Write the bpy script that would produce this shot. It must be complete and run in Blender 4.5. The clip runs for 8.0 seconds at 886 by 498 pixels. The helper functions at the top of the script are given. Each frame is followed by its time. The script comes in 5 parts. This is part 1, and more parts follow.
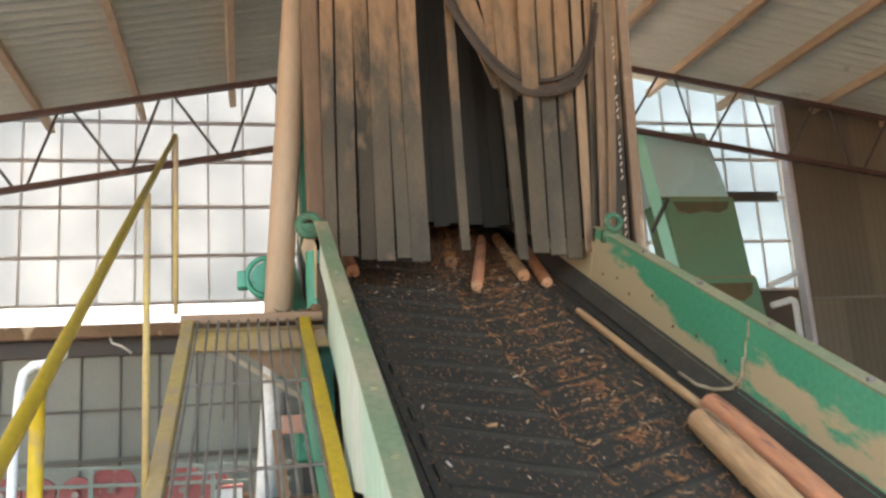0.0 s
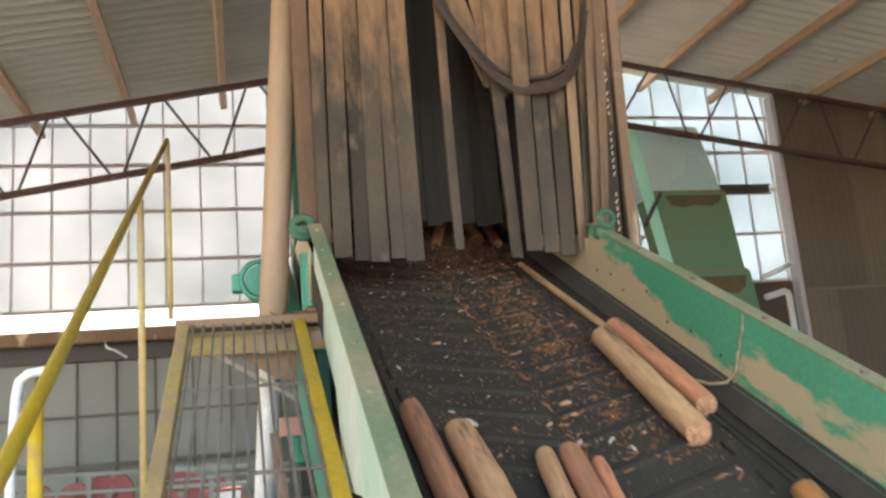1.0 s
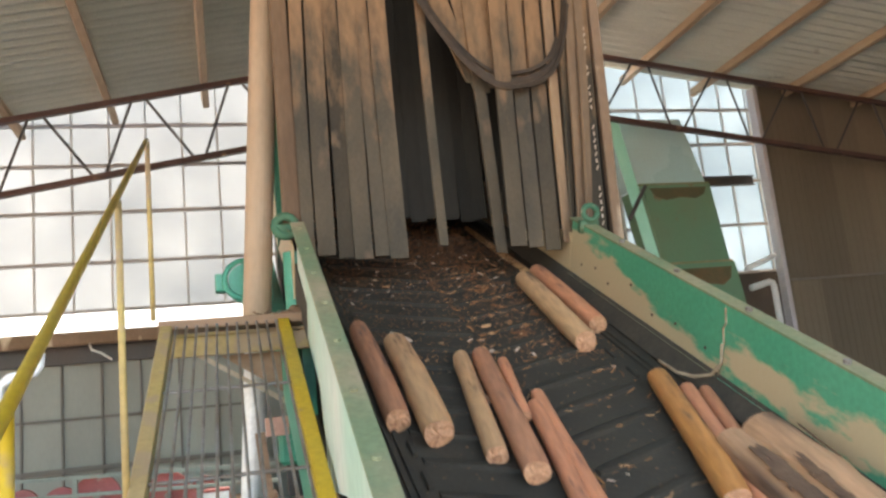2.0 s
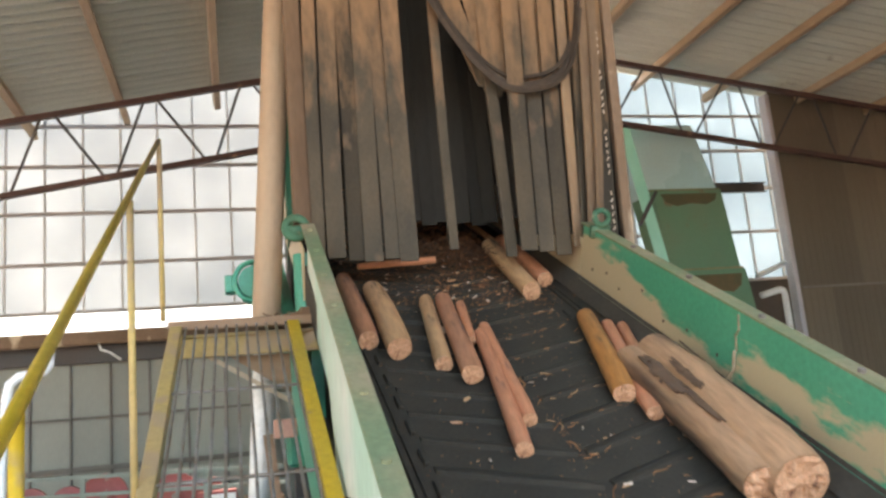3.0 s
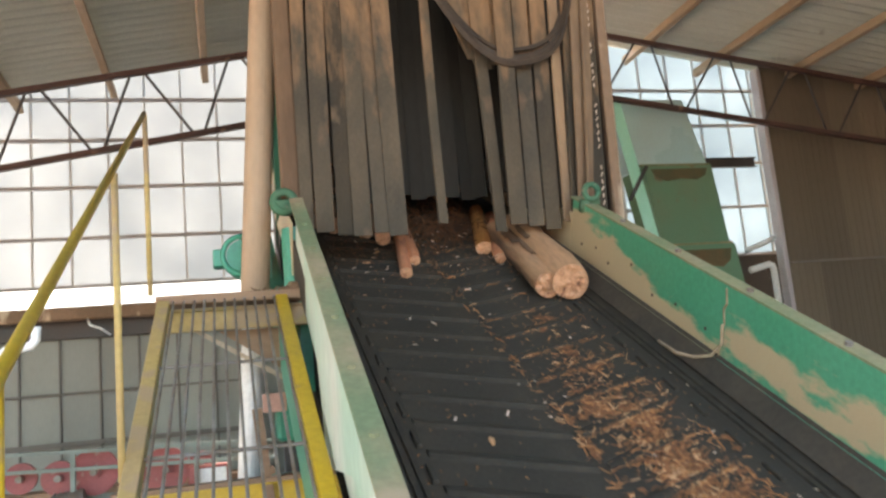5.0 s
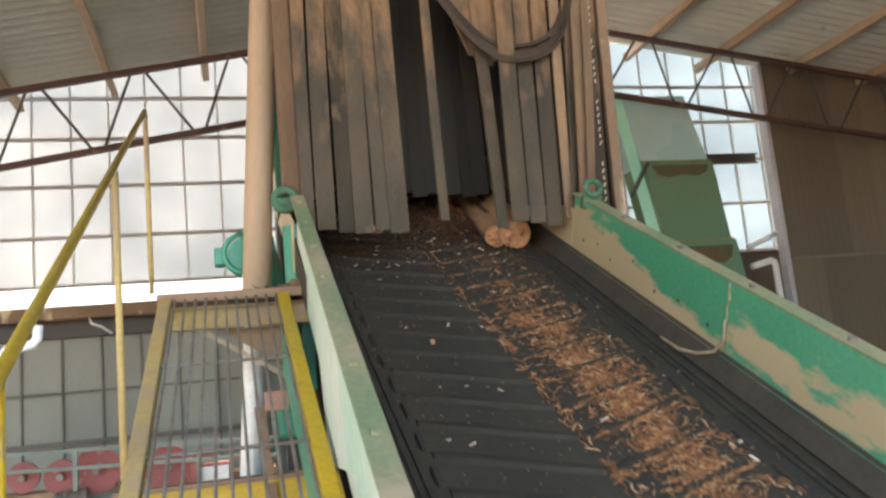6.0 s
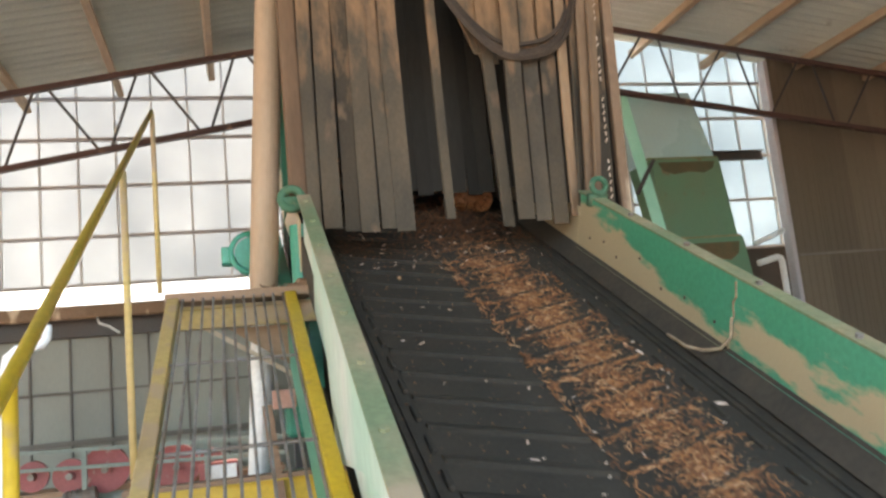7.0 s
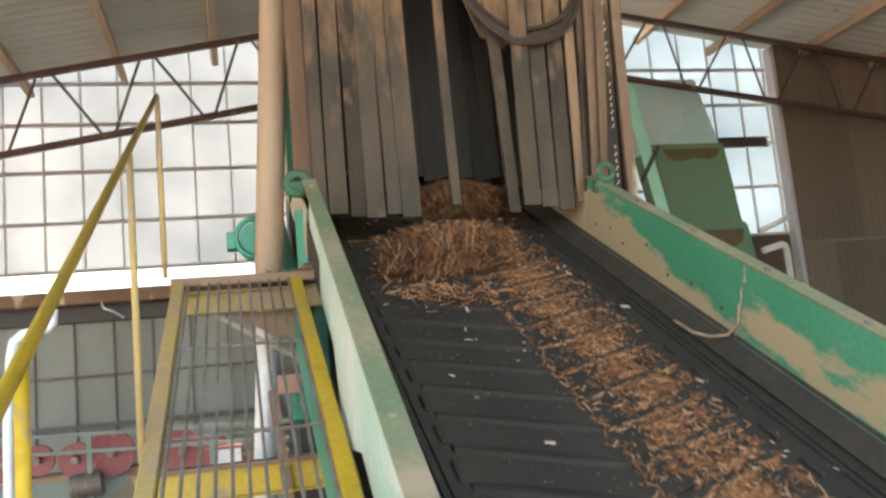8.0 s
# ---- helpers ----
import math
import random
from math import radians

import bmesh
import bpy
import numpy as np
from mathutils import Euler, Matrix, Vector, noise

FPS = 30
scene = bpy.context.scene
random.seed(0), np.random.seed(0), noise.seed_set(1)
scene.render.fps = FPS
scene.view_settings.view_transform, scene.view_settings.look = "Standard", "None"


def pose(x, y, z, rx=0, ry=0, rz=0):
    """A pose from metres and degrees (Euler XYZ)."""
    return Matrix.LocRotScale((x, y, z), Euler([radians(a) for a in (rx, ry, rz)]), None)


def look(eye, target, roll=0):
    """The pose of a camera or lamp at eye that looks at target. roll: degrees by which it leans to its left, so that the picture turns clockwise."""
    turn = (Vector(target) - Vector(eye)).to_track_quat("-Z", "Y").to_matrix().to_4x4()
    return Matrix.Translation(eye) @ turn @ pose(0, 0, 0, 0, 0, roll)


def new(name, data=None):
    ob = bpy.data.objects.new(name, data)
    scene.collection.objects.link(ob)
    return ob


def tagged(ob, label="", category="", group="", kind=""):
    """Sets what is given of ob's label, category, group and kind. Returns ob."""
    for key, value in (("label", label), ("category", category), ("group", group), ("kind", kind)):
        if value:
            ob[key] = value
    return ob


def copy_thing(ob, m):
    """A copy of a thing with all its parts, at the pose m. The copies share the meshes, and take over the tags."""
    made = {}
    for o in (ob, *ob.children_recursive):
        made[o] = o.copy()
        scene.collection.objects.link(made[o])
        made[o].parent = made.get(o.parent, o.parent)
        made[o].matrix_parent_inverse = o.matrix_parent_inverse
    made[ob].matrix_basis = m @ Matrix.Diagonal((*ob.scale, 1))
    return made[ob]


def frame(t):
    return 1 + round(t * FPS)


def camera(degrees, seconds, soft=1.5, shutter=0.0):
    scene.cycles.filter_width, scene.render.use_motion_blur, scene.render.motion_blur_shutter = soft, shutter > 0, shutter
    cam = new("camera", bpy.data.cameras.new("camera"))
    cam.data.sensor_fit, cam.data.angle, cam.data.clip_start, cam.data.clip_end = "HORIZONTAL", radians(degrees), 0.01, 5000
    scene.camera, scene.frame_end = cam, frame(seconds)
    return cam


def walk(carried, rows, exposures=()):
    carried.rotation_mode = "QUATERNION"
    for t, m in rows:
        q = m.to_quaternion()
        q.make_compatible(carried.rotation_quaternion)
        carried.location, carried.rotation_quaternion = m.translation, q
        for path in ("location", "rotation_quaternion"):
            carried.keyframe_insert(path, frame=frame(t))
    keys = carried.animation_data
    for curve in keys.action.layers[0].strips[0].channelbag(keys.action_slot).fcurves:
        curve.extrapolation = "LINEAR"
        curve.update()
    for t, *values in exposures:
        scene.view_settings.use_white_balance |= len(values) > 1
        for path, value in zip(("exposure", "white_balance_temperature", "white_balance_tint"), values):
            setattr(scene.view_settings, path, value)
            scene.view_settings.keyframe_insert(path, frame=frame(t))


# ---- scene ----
# ---- camera ----
EYE = Vector((0.0, 0.0, 1.65))
cam = camera(56.0, 8.0, soft=2.6, shutter=0.5)


def aim(pitch, lean, turn, dx, dy, dz):
    return Matrix.Translation(EYE + Vector((dx, dy, dz))) @ pose(0, 0, 0, 90 + pitch, 0, -turn) @ pose(0, 0, 0, 0, 0, -lean)


# seconds; pitch, lean and turn in degrees; sway of the hand-held camera in metres
PATH = [(0.0, 11.01, 3.54, 13.90, -0.013, -0.020, -0.012),
        (0.5, 11.20, 4.00, 14.11, -0.017, -0.022, -0.003),
        (1.0, 10.81, 4.70, 14.32, -0.015, -0.028, -0.002),
        (1.5, 10.51, 5.83, 15.08, 0.001, -0.021, 0.004),
        (2.8, 10.38, 5.59, 15.35, 0.008, -0.010, 0.002),
        (3.0, 10.76, 5.04, 14.61, 0.000, -0.001, 0.004),
        (3.5, 10.77, 4.43, 13.88, -0.005, 0.000, 0.006),
        (4.0, 10.47, 4.42, 14.72, 0.007, -0.002, 0.007),
        (4.5, 9.38, 4.91, 15.06, 0.012, 0.005, 0.002),
        (6.0, 8.86, 5.33, 14.99, 0.013, 0.021, -0.001),
        (6.5, 9.22, 4.83, 14.10, 0.004, 0.015, 0.001),
        (7.0, 8.77, 5.55, 14.58, 0.008, 0.014, -0.001),
        (7.5, 8.27, 5.48, 14.85, 0.004, 0.023, -0.005),
        (8.0, 7.88, 5.33, 14.31, -0.006, 0.030, -0.004)]
EXPOSURE = 3.78
walk(cam, [(t, aim(*a)) for t, *a in PATH], [(0.0, EXPOSURE, 7220, 11), (8.0, EXPOSURE, 7220, 11)])

# ---- light: hazy daylight, sun beyond the translucent end wall ----
SUN_EL, SUN_AZ = 48.0, 25.0
world = bpy.data.worlds.new("sky")
world.use_nodes = True
scene.world = world
sky = world.node_tree.nodes.new("ShaderNodeTexSky")
sky.sky_type, sky.sun_disc = "NISHITA", False
sky.sun_elevation, sky.sun_rotation = radians(SUN_EL), radians(SUN_AZ)
sky.air_density, sky.dust_density = 1.0, 3.0
back = world.node_tree.nodes["Background"]
back.inputs["Strength"].default_value = 0.15
world.node_tree.links.new(sky.outputs["Color"], back.inputs["Color"])
sun = new("sun", bpy.data.lights.new("sun", "SUN"))
sun.data.energy, sun.data.angle, sun.data.color = 3.0, radians(6), (1.0, 0.95, 0.88)
sun.matrix_basis = look((0, 0, 0), (-math.sin(radians(SUN_AZ)) * math.cos(radians(SUN_EL)),
                                    -math.cos(radians(SUN_AZ)) * math.cos(radians(SUN_EL)), -math.sin(radians(SUN_EL))))


# ---- materials ----
def surface(name, base, second, rough=0.7, metal=0.0, big=1.5, fine=40.0, amount=0.6, bump=0.15, spread=0.15, stretch=(1, 1, 1), dirt=None, dirt_level=0.55, dirt_scale=3.0, vary=0.0, grain=0.22, sheen=0.5):
    """Paint, metal, rubber or timber: two tones at two scales, a stain with its own outline, fine relief."""
    m = bpy.data.materials.new(name)
    m.use_nodes = True
    n, l = m.node_tree.nodes, m.node_tree.links
    bsdf = n["Principled BSDF"]
    co = n.new("ShaderNodeTexCoord")
    mp = n.new("ShaderNodeMapping")
    mp.inputs["Scale"].default_value = stretch
    l.new(co.outputs["Object"], mp.inputs["Vector"])

    def noise_at(scale, detail=4.0):
        t = n.new("ShaderNodeTexNoise")
        t.inputs["Scale"].default_value, t.inputs["Detail"].default_value = scale, detail
        l.new(mp.outputs["Vector"], t.inputs["Vector"])
        return t.outputs["Fac"]

    def mix(fac, a, b, kind="MIX"):
        x = n.new("ShaderNodeMix")
        x.data_type, x.blend_type = "RGBA", kind
        for sock, val in ((x.inputs[0], fac), (x.inputs[6], a), (x.inputs[7], b)):
            if isinstance(val, bpy.types.NodeSocket):
                l.new(val, sock)
            else:
                sock.default_value = (*val, 1) if isinstance(val, tuple) else val
        return x.outputs[2]

    def ramp(sock, a, b):
        r = n.new("ShaderNodeMapRange")
        r.inputs["From Min"].default_value, r.inputs["From Max"].default_value = a, b
        l.new(sock, r.inputs["Value"])
        return r.outputs["Result"]

    large, small = noise_at(big), noise_at(fine, 6.0)
    col = mix(ramp(large, 0.5 - spread, 0.5 + spread), base, second)
    col = mix(ramp(small, 0.3, 0.75), col, mix(1.0, col, (1 - grain,) * 3, "MULTIPLY"))
    if vary:
        info = n.new("ShaderNodeObjectInfo")
        col = mix(1.0, col, mix(info.outputs["Random"], (1 - vary,) * 3, (1 + vary,) * 3), "MULTIPLY")
    if dirt:
        d = noise_at(dirt_scale, 8.0)
        col = mix(ramp(d, dirt_level, dirt_level + 0.07), col, dirt)
    l.new(col, bsdf.inputs["Base Color"])
    bsdf.inputs["Metallic"].default_value = metal
    bsdf.inputs["Specular IOR Level"].default_value = sheen
    rr = n.new("ShaderNodeMapRange")
    rr.inputs["To Min"].default_value, rr.inputs["To Max"].default_value = max(0.05, rough - 0.15), min(1.0, rough + 0.15)
    l.new(large, rr.inputs["Value"])
    l.new(rr.outputs["Result"], bsdf.inputs["Roughness"])
    if bump:
        b = n.new("ShaderNodeBump")
        b.inputs["Strength"].default_value, b.inputs["Distance"].default_value = bump, 0.01
        l.new(small, b.inputs["Height"])
        l.new(b.outputs["Normal"], bsdf.inputs["Normal"])
    return m


GREEN = surface("green_paint", (0.035, 0.25, 0.14), (0.05, 0.31, 0.19), 0.45, dirt=(0.33, 0.24, 0.14), dirt_level=0.62)
GREEN_CLEAN = surface("green_machine_paint", (0.03, 0.24, 0.15), (0.04, 0.30, 0.19), 0.4, dirt=(0.2, 0.17, 0.1), dirt_level=0.7)
GREEN_DARK = surface("dull_green_paint", (0.03, 0.14, 0.08), (0.05, 0.16, 0.09), 0.7, dirt=(0.2, 0.15, 0.09), dirt_level=0.55, sheen=0.2)
GREEN_PALE = surface("faded_green_paint", (0.42, 0.56, 0.44), (0.60, 0.60, 0.52), 0.8, sheen=0.2, big=2.0, stretch=(1, 1, 0.3), dirt=(0.40, 0.33, 0.24), dirt_level=0.64)
FLANGE = surface("dusty_green_flange", (0.19, 0.24, 0.13), (0.33, 0.275, 0.165), 0.85, big=3, sheen=0.2, dirt=(0.36, 0.28, 0.18), dirt_level=0.6)
LUG_GREEN = surface("dusty_lug_green", (0.05, 0.145, 0.085), (0.11, 0.17, 0.10), 0.75, big=8, sheen=0.2, dirt=(0.33, 0.27, 0.18), dirt_level=0.6, dirt_scale=10)
YELLOW = surface("yellow_paint", (0.62, 0.40, 0.02), (0.50, 0.34, 0.05), 0.5, dirt=(0.34, 0.24, 0.13), dirt_level=0.6, dirt_scale=6)
YELLOW_DUSTY = surface("dusty_yellow_paint", (0.46, 0.33, 0.10), (0.42, 0.29, 0.13), 0.7, dirt=(0.36, 0.25, 0.14), dirt_level=0.52, dirt_scale=5)
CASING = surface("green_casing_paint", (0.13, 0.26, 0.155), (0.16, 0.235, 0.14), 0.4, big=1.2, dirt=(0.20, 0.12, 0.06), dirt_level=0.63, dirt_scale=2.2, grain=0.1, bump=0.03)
# sky reflection on the casing's top section, put into its base colour
CASING_TOP = surface("casing_sky_reflection", (0.46, 0.68, 0.69), (0.47, 0.62, 0.61), 0.28, big=1.0, grain=0.1, bump=0.03)
RUST_PATCH = surface("rust_bloom", (0.17, 0.105, 0.045), (0.10, 0.10, 0.05), 0.8, big=3)
MINT = surface("mint_green", (0.28, 0.66, 0.50), (0.34, 0.70, 0.55), 0.5, big=3, grain=0.1, bump=0.03)
RUST = surface("red_oxide_steel", (0.11, 0.048, 0.036), (0.075, 0.040, 0.034), 0.6, big=2, dirt=(0.25, 0.15, 0.09), dirt_level=0.66)
STEEL = surface("grey_steel_bar", (0.26, 0.24, 0.22), (0.20, 0.15, 0.11), 0.55, metal=0.3, big=6)
DARK = surface("dark_steel", (0.05, 0.05, 0.05), (0.08, 0.06, 0.05), 0.6)
RUBBER = surface("black_belt_rubber", (0.041, 0.037, 0.029), (0.061, 0.052, 0.039), 0.85, sheen=0.2, big=2.5, fine=60, bump=0.2, dirt=(0.080, 0.062, 0.043), dirt_level=0.64, dirt_scale=7)
SKIRT = surface("skirt_rubber", (0.060, 0.051, 0.040), (0.082, 0.066, 0.049), 0.8, sheen=0.2, big=4)
STRIP = surface("curtain_rubber", (0.062, 0.052, 0.039), (0.108, 0.083, 0.056), 0.85, sheen=0.2, big=3.0, fine=90, stretch=(1, 1, 0.5), dirt=(0.15, 0.102, 0.067), dirt_level=0.62, dirt_scale=5, vary=0.32, grain=0.22, bump=0.15)


def dust_above(m, z0, z1, ragged, colour, scale=3.5):
    """Tan dust lying over the upper part of a hanging rubber, with a ragged lower edge."""
    n, l = m.node_tree.nodes, m.node_tree.links
    bsdf = n["Principled BSDF"]
    old = bsdf.inputs["Base Color"].links[0].from_socket
    geo, sep, nz = n.new("ShaderNodeNewGeometry"), n.new("ShaderNodeSeparateXYZ"), n.new("ShaderNodeTexNoise")
    ma, mr, mx, mp = n.new("ShaderNodeMath"), n.new("ShaderNodeMapRange"), n.new("ShaderNodeMix"), n.new("ShaderNodeMapping")
    mp.inputs["Scale"].default_value = (1.6, 1, 0.5)
    l.new(geo.outputs["Position"], sep.inputs[0])
    l.new(geo.outputs["Position"], mp.inputs["Vector"])
    l.new(mp.outputs["Vector"], nz.inputs["Vector"])
    nz.inputs["Scale"].default_value, nz.inputs["Detail"].default_value, nz.inputs["Roughness"].default_value = scale, 8, 0.65
    ma.operation, ma.inputs[1].default_value = "MULTIPLY_ADD", ragged
    l.new(nz.outputs["Fac"], ma.inputs[0])
    l.new(sep.outputs["Z"], ma.inputs[2])
    mr.inputs["From Min"].default_value, mr.inputs["From Max"].default_value = z0 + ragged / 2, z1 + ragged / 2
    l.new(ma.outputs[0], mr.inputs["Value"])
    mx.data_type = "RGBA"
    l.new(mr.outputs["Result"], mx.inputs[0])
    l.new(old, mx.inputs[6])
    mx.inputs[7].default_value = (*colour, 1)
    l.new(mx.outputs[2], bsdf.inputs["Base Color"])
    return m


dust_above(STRIP, 3.42, 4.12, 2.3, (0.265, 0.155, 0.084), 6.5)
STRIP_TAN = surface("dusty_curtain_rubber", (0.33, 0.21, 0.12), (0.22, 0.14, 0.085), 0.85, big=4, stretch=(1, 1, 0.3), dirt=(0.14, 0.10, 0.07), dirt_level=0.56, vary=0.1)
POST_BROWN = surface("rusty_post", (0.20, 0.125, 0.075), (0.13, 0.08, 0.05), 0.85, big=3, stretch=(1, 1, 0.3), sheen=0.2)
# darker copy of the curtain rubber: shade behind the front strips as colour
STRIP_DARK = surface("shaded_curtain_rubber", (0.020, 0.0185, 0.015), (0.030, 0.026, 0.020), 0.85, big=2.5, stretch=(1, 1, 0.3), vary=0.2)
TAN = surface("dusty_tan_steel", (0.27, 0.17, 0.105), (0.20, 0.125, 0.075), 0.8, big=2, stretch=(1, 1, 0.4), dirt=(0.52, 0.40, 0.28), dirt_level=0.6)
PIPE = surface("dusty_galvanised_pipe", grain=0.12, bump=0.05, base=(0.46, 0.325, 0.21), second=(0.36, 0.235, 0.145), rough=0.7, big=1.4, stretch=(1, 1, 0.4), dirt=(0.36, 0.22, 0.13), dirt_level=0.6)
GALV = surface("galvanised_pipe", (0.66, 0.65, 0.62), (0.55, 0.53, 0.50), 0.5, metal=0.2, big=4)
ROOF = surface("roof_sheet", (0.66, 0.66, 0.57), (0.58, 0.575, 0.49), 0.55, metal=0.1, grain=0.12, bump=0.05, big=0.7, dirt=(0.2, 0.16, 0.12), dirt_level=0.66, dirt_scale=1.2)
TIMBER = surface("purlin_timber", (0.54, 0.39, 0.26), (0.45, 0.31, 0.20), 0.75, big=1.0, fine=30, stretch=(1, 0.15, 1))
BROWN_SHEET = surface("brown_wall_sheet", (0.195, 0.148, 0.10), (0.165, 0.125, 0.085), 0.75, big=0.6, stretch=(1, 1, 0.2), vary=0.24, dirt=(0.20, 0.14, 0.10), dirt_level=0.66, dirt_scale=1.5, grain=0.1, bump=0.03)
GREY_SHEET = surface("grey_green_sheet", (0.235, 0.24, 0.20), (0.19, 0.19, 0.155), 0.45, big=0.9, stretch=(1, 1, 0.3), vary=0.12, grain=0.1, bump=0.03)
WHITE = surface("white_paint", (0.82, 0.82, 0.80), (0.76, 0.75, 0.72), 0.85, big=3, sheen=0.2)
TRIM = surface("pale_corner_trim", (0.62, 0.56, 0.58), (0.55, 0.48, 0.48), 0.5)
MULLION = surface("grey_girt", (0.40, 0.37, 0.36), (0.45, 0.41, 0.39), 0.6)
STUD = surface("dark_stud_paint", (0.11, 0.10, 0.085), (0.15, 0.13, 0.11), 0.7)
PURLIN_GREY = surface("grey_brown_rail", (0.27, 0.22, 0.18), (0.22, 0.18, 0.15), 0.7)
# paled to take in the glare of the back-lit sheets
MULLION_PALE = surface("glare_pale_mullion", (0.62, 0.62, 0.60), (0.54, 0.53, 0.51), 0.6)
RED = surface("red_wheel_paint", (0.34, 0.06, 0.06), (0.26, 0.07, 0.06), 0.55, dirt=(0.3, 0.2, 0.16), dirt_level=0.62, dirt_scale=6)
RAIL_GREY = surface("green_grey_rail_paint", (0.22, 0.26, 0.22), (0.17, 0.19, 0.155), 0.6, big=2, dirt=(0.2, 0.15, 0.1), dirt_level=0.6)
BRACE = surface("dusty_pale_steel", (0.50, 0.40, 0.29), (0.38, 0.29, 0.20), 0.7, big=8)
PINK = surface("pink_plate", (0.62, 0.33, 0.22), (0.55, 0.30, 0.22), 0.6)
SOIL = surface("yard_ground", (0.26, 0.19, 0.13), (0.20, 0.15, 0.11), 0.95, big=0.3, fine=8)
CONCRETE = surface("shed_concrete", (0.27, 0.24, 0.20), (0.21, 0.185, 0.155), 0.9, big=0.6, fine=15)
ROPE = surface("frayed_rope", (0.36, 0.27, 0.17), (0.28, 0.20, 0.12), 0.9, big=20)
# near black, dimness as colour: hood inside and the opening under the wall
INSIDE = surface("dark_inside_steel", (0.045, 0.04, 0.036), (0.07, 0.055, 0.045), 0.8)
HEAP = surface("bark_dirt", (0.26, 0.15, 0.085), (0.16, 0.09, 0.05), 0.95, big=14, fine=70, bump=0.8)
PLANK = surface("dirty_deck_board", (0.25, 0.15, 0.09), (0.33, 0.21, 0.13), 0.85, big=3, stretch=(0.3, 1, 1))


def bark_wood(name, a, b, dark, level=0.64, spots=12):
    return surface(name, a, b, 0.7, big=6, fine=55, stretch=(1, 0.14, 1), dirt=dark, dirt_level=level, dirt_scale=spots, bump=0.6, vary=0.1, grain=0.34)


WOODS = {"tan": bark_wood("peeled_tan_wood", (0.64, 0.37, 0.18), (0.54, 0.29, 0.14), (0.12, 0.07, 0.04)),
         "red": bark_wood("peeled_red_wood", (0.66, 0.275, 0.14), (0.55, 0.22, 0.11), (0.16, 0.07, 0.05)),
         "pink": bark_wood("peeled_pink_wood", (0.56, 0.255, 0.135), (0.46, 0.20, 0.105), (0.14, 0.08, 0.06)),
         "orange": bark_wood("peeled_orange_wood", (0.56, 0.235, 0.06), (0.47, 0.20, 0.065), (0.15, 0.08, 0.04)),
         "grey": bark_wood("weathered_log_wood", (0.56, 0.315, 0.17), (0.46, 0.25, 0.13), (0.11, 0.064, 0.04), 0.535, 3.6)}
CUT = surface("fresh_cut_wood", (0.70, 0.38, 0.21), (0.55, 0.27, 0.14), 0.85, big=22, fine=90, dirt=(0.16, 0.07, 0.04), dirt_level=0.60, dirt_scale=26, bump=0.8, grain=0.4)
BARKS = [surface("shredded_bark", (0.21, 0.088, 0.033), (0.14, 0.058, 0.024), 0.9, big=8, fine=60),
         surface("orange_bark", (0.44, 0.195, 0.072), (0.33, 0.14, 0.05), 0.9, big=8, fine=60),
         surface("pale_bark", (0.60, 0.35, 0.18), (0.52, 0.28, 0.13), 0.9, big=8, fine=60)]
# shade inside the wads and under the curtain, put into the bark's colour
BARK_DARK = surface("shaded_bark", (0.10, 0.05, 0.025), (0.07, 0.036, 0.02), 0.95, big=10)
CHIP = surface("pale_wood_chip", (0.68, 0.55, 0.44), (0.60, 0.43, 0.32), 0.8, big=20)


def translucent_sheet(name="translucent_sheet", gain=1.0, tint=(1, 1, 1)):
    m = bpy.data.materials.new(name)
    m.use_nodes = True
    n, l = m.node_tree.nodes, m.node_tree.links
    out = n["Material Output"]
    n.remove(n["Principled BSDF"])
    tr, di, mx = n.new("ShaderNodeBsdfTranslucent"), n.new("ShaderNodeBsdfDiffuse"), n.new("ShaderNodeMixShader")
    tex, rp, co = n.new("ShaderNodeTexNoise"), n.new("ShaderNodeValToRGB"), n.new("ShaderNodeTexCoord")
    tex.inputs["Scale"].default_value, tex.inputs["Detail"].default_value = 0.9, 6
    l.new(co.outputs["Object"], tex.inputs["Vector"])
    l.new(tex.outputs["Fac"], rp.inputs["Fac"])
    rp.color_ramp.elements[0].position, rp.color_ramp.elements[1].position = 0.3, 0.7
    rp.color_ramp.elements[0].color, rp.color_ramp.elements[1].color = (*(c * gain * k for c, k in zip((0.215, 0.232, 0.245), tint)), 1), (*(c * gain * k for c, k in zip((0.305, 0.318, 0.327), tint)), 1)
    l.new(rp.outputs["Color"], tr.inputs["Color"])
    di.inputs["Color"].default_value = (0.5, 0.52, 0.52, 1)
    mx.inputs["Fac"].default_value = 0.25
    l.new(tr.outputs[0], mx.inputs[1])
    l.new(di.outputs[0], mx.inputs[2])
    clear, both = n.new("ShaderNodeBsdfTransparent"), n.new("ShaderNodeMixShader")
    clear.inputs["Color"].default_value = (0.93, 0.95, 0.96, 1)
    both.inputs["Fac"].default_value = 0.01
    l.new(mx.outputs[0], both.inputs[1])
    l.new(clear.outputs[0], both.inputs[2])
    l.new(both.outputs[0], out.inputs["Surface"])
    return m


SHEET = translucent_sheet(gain=0.98)
SHEET_BLUE = translucent_sheet("bluish_translucent_sheet", 1.0, (0.90, 1.0, 1.05))
# gain raised so upright sheets look as bright as a sunlit roof
SHEET_BRIGHT = translucent_sheet("bright_sheet_for_roof", 2.2)

# ---- building helpers ----
PLACE = {}


def thing(name, at, label, category, group="", turn=None):
    ob = new(name)
    ob.matrix_basis = turn if turn is not None else Matrix.Translation(at)
    PLACE[ob.name] = ob.matrix_basis.copy()
    ob.empty_display_size = 0.1
    return tagged(ob, label, category, group)


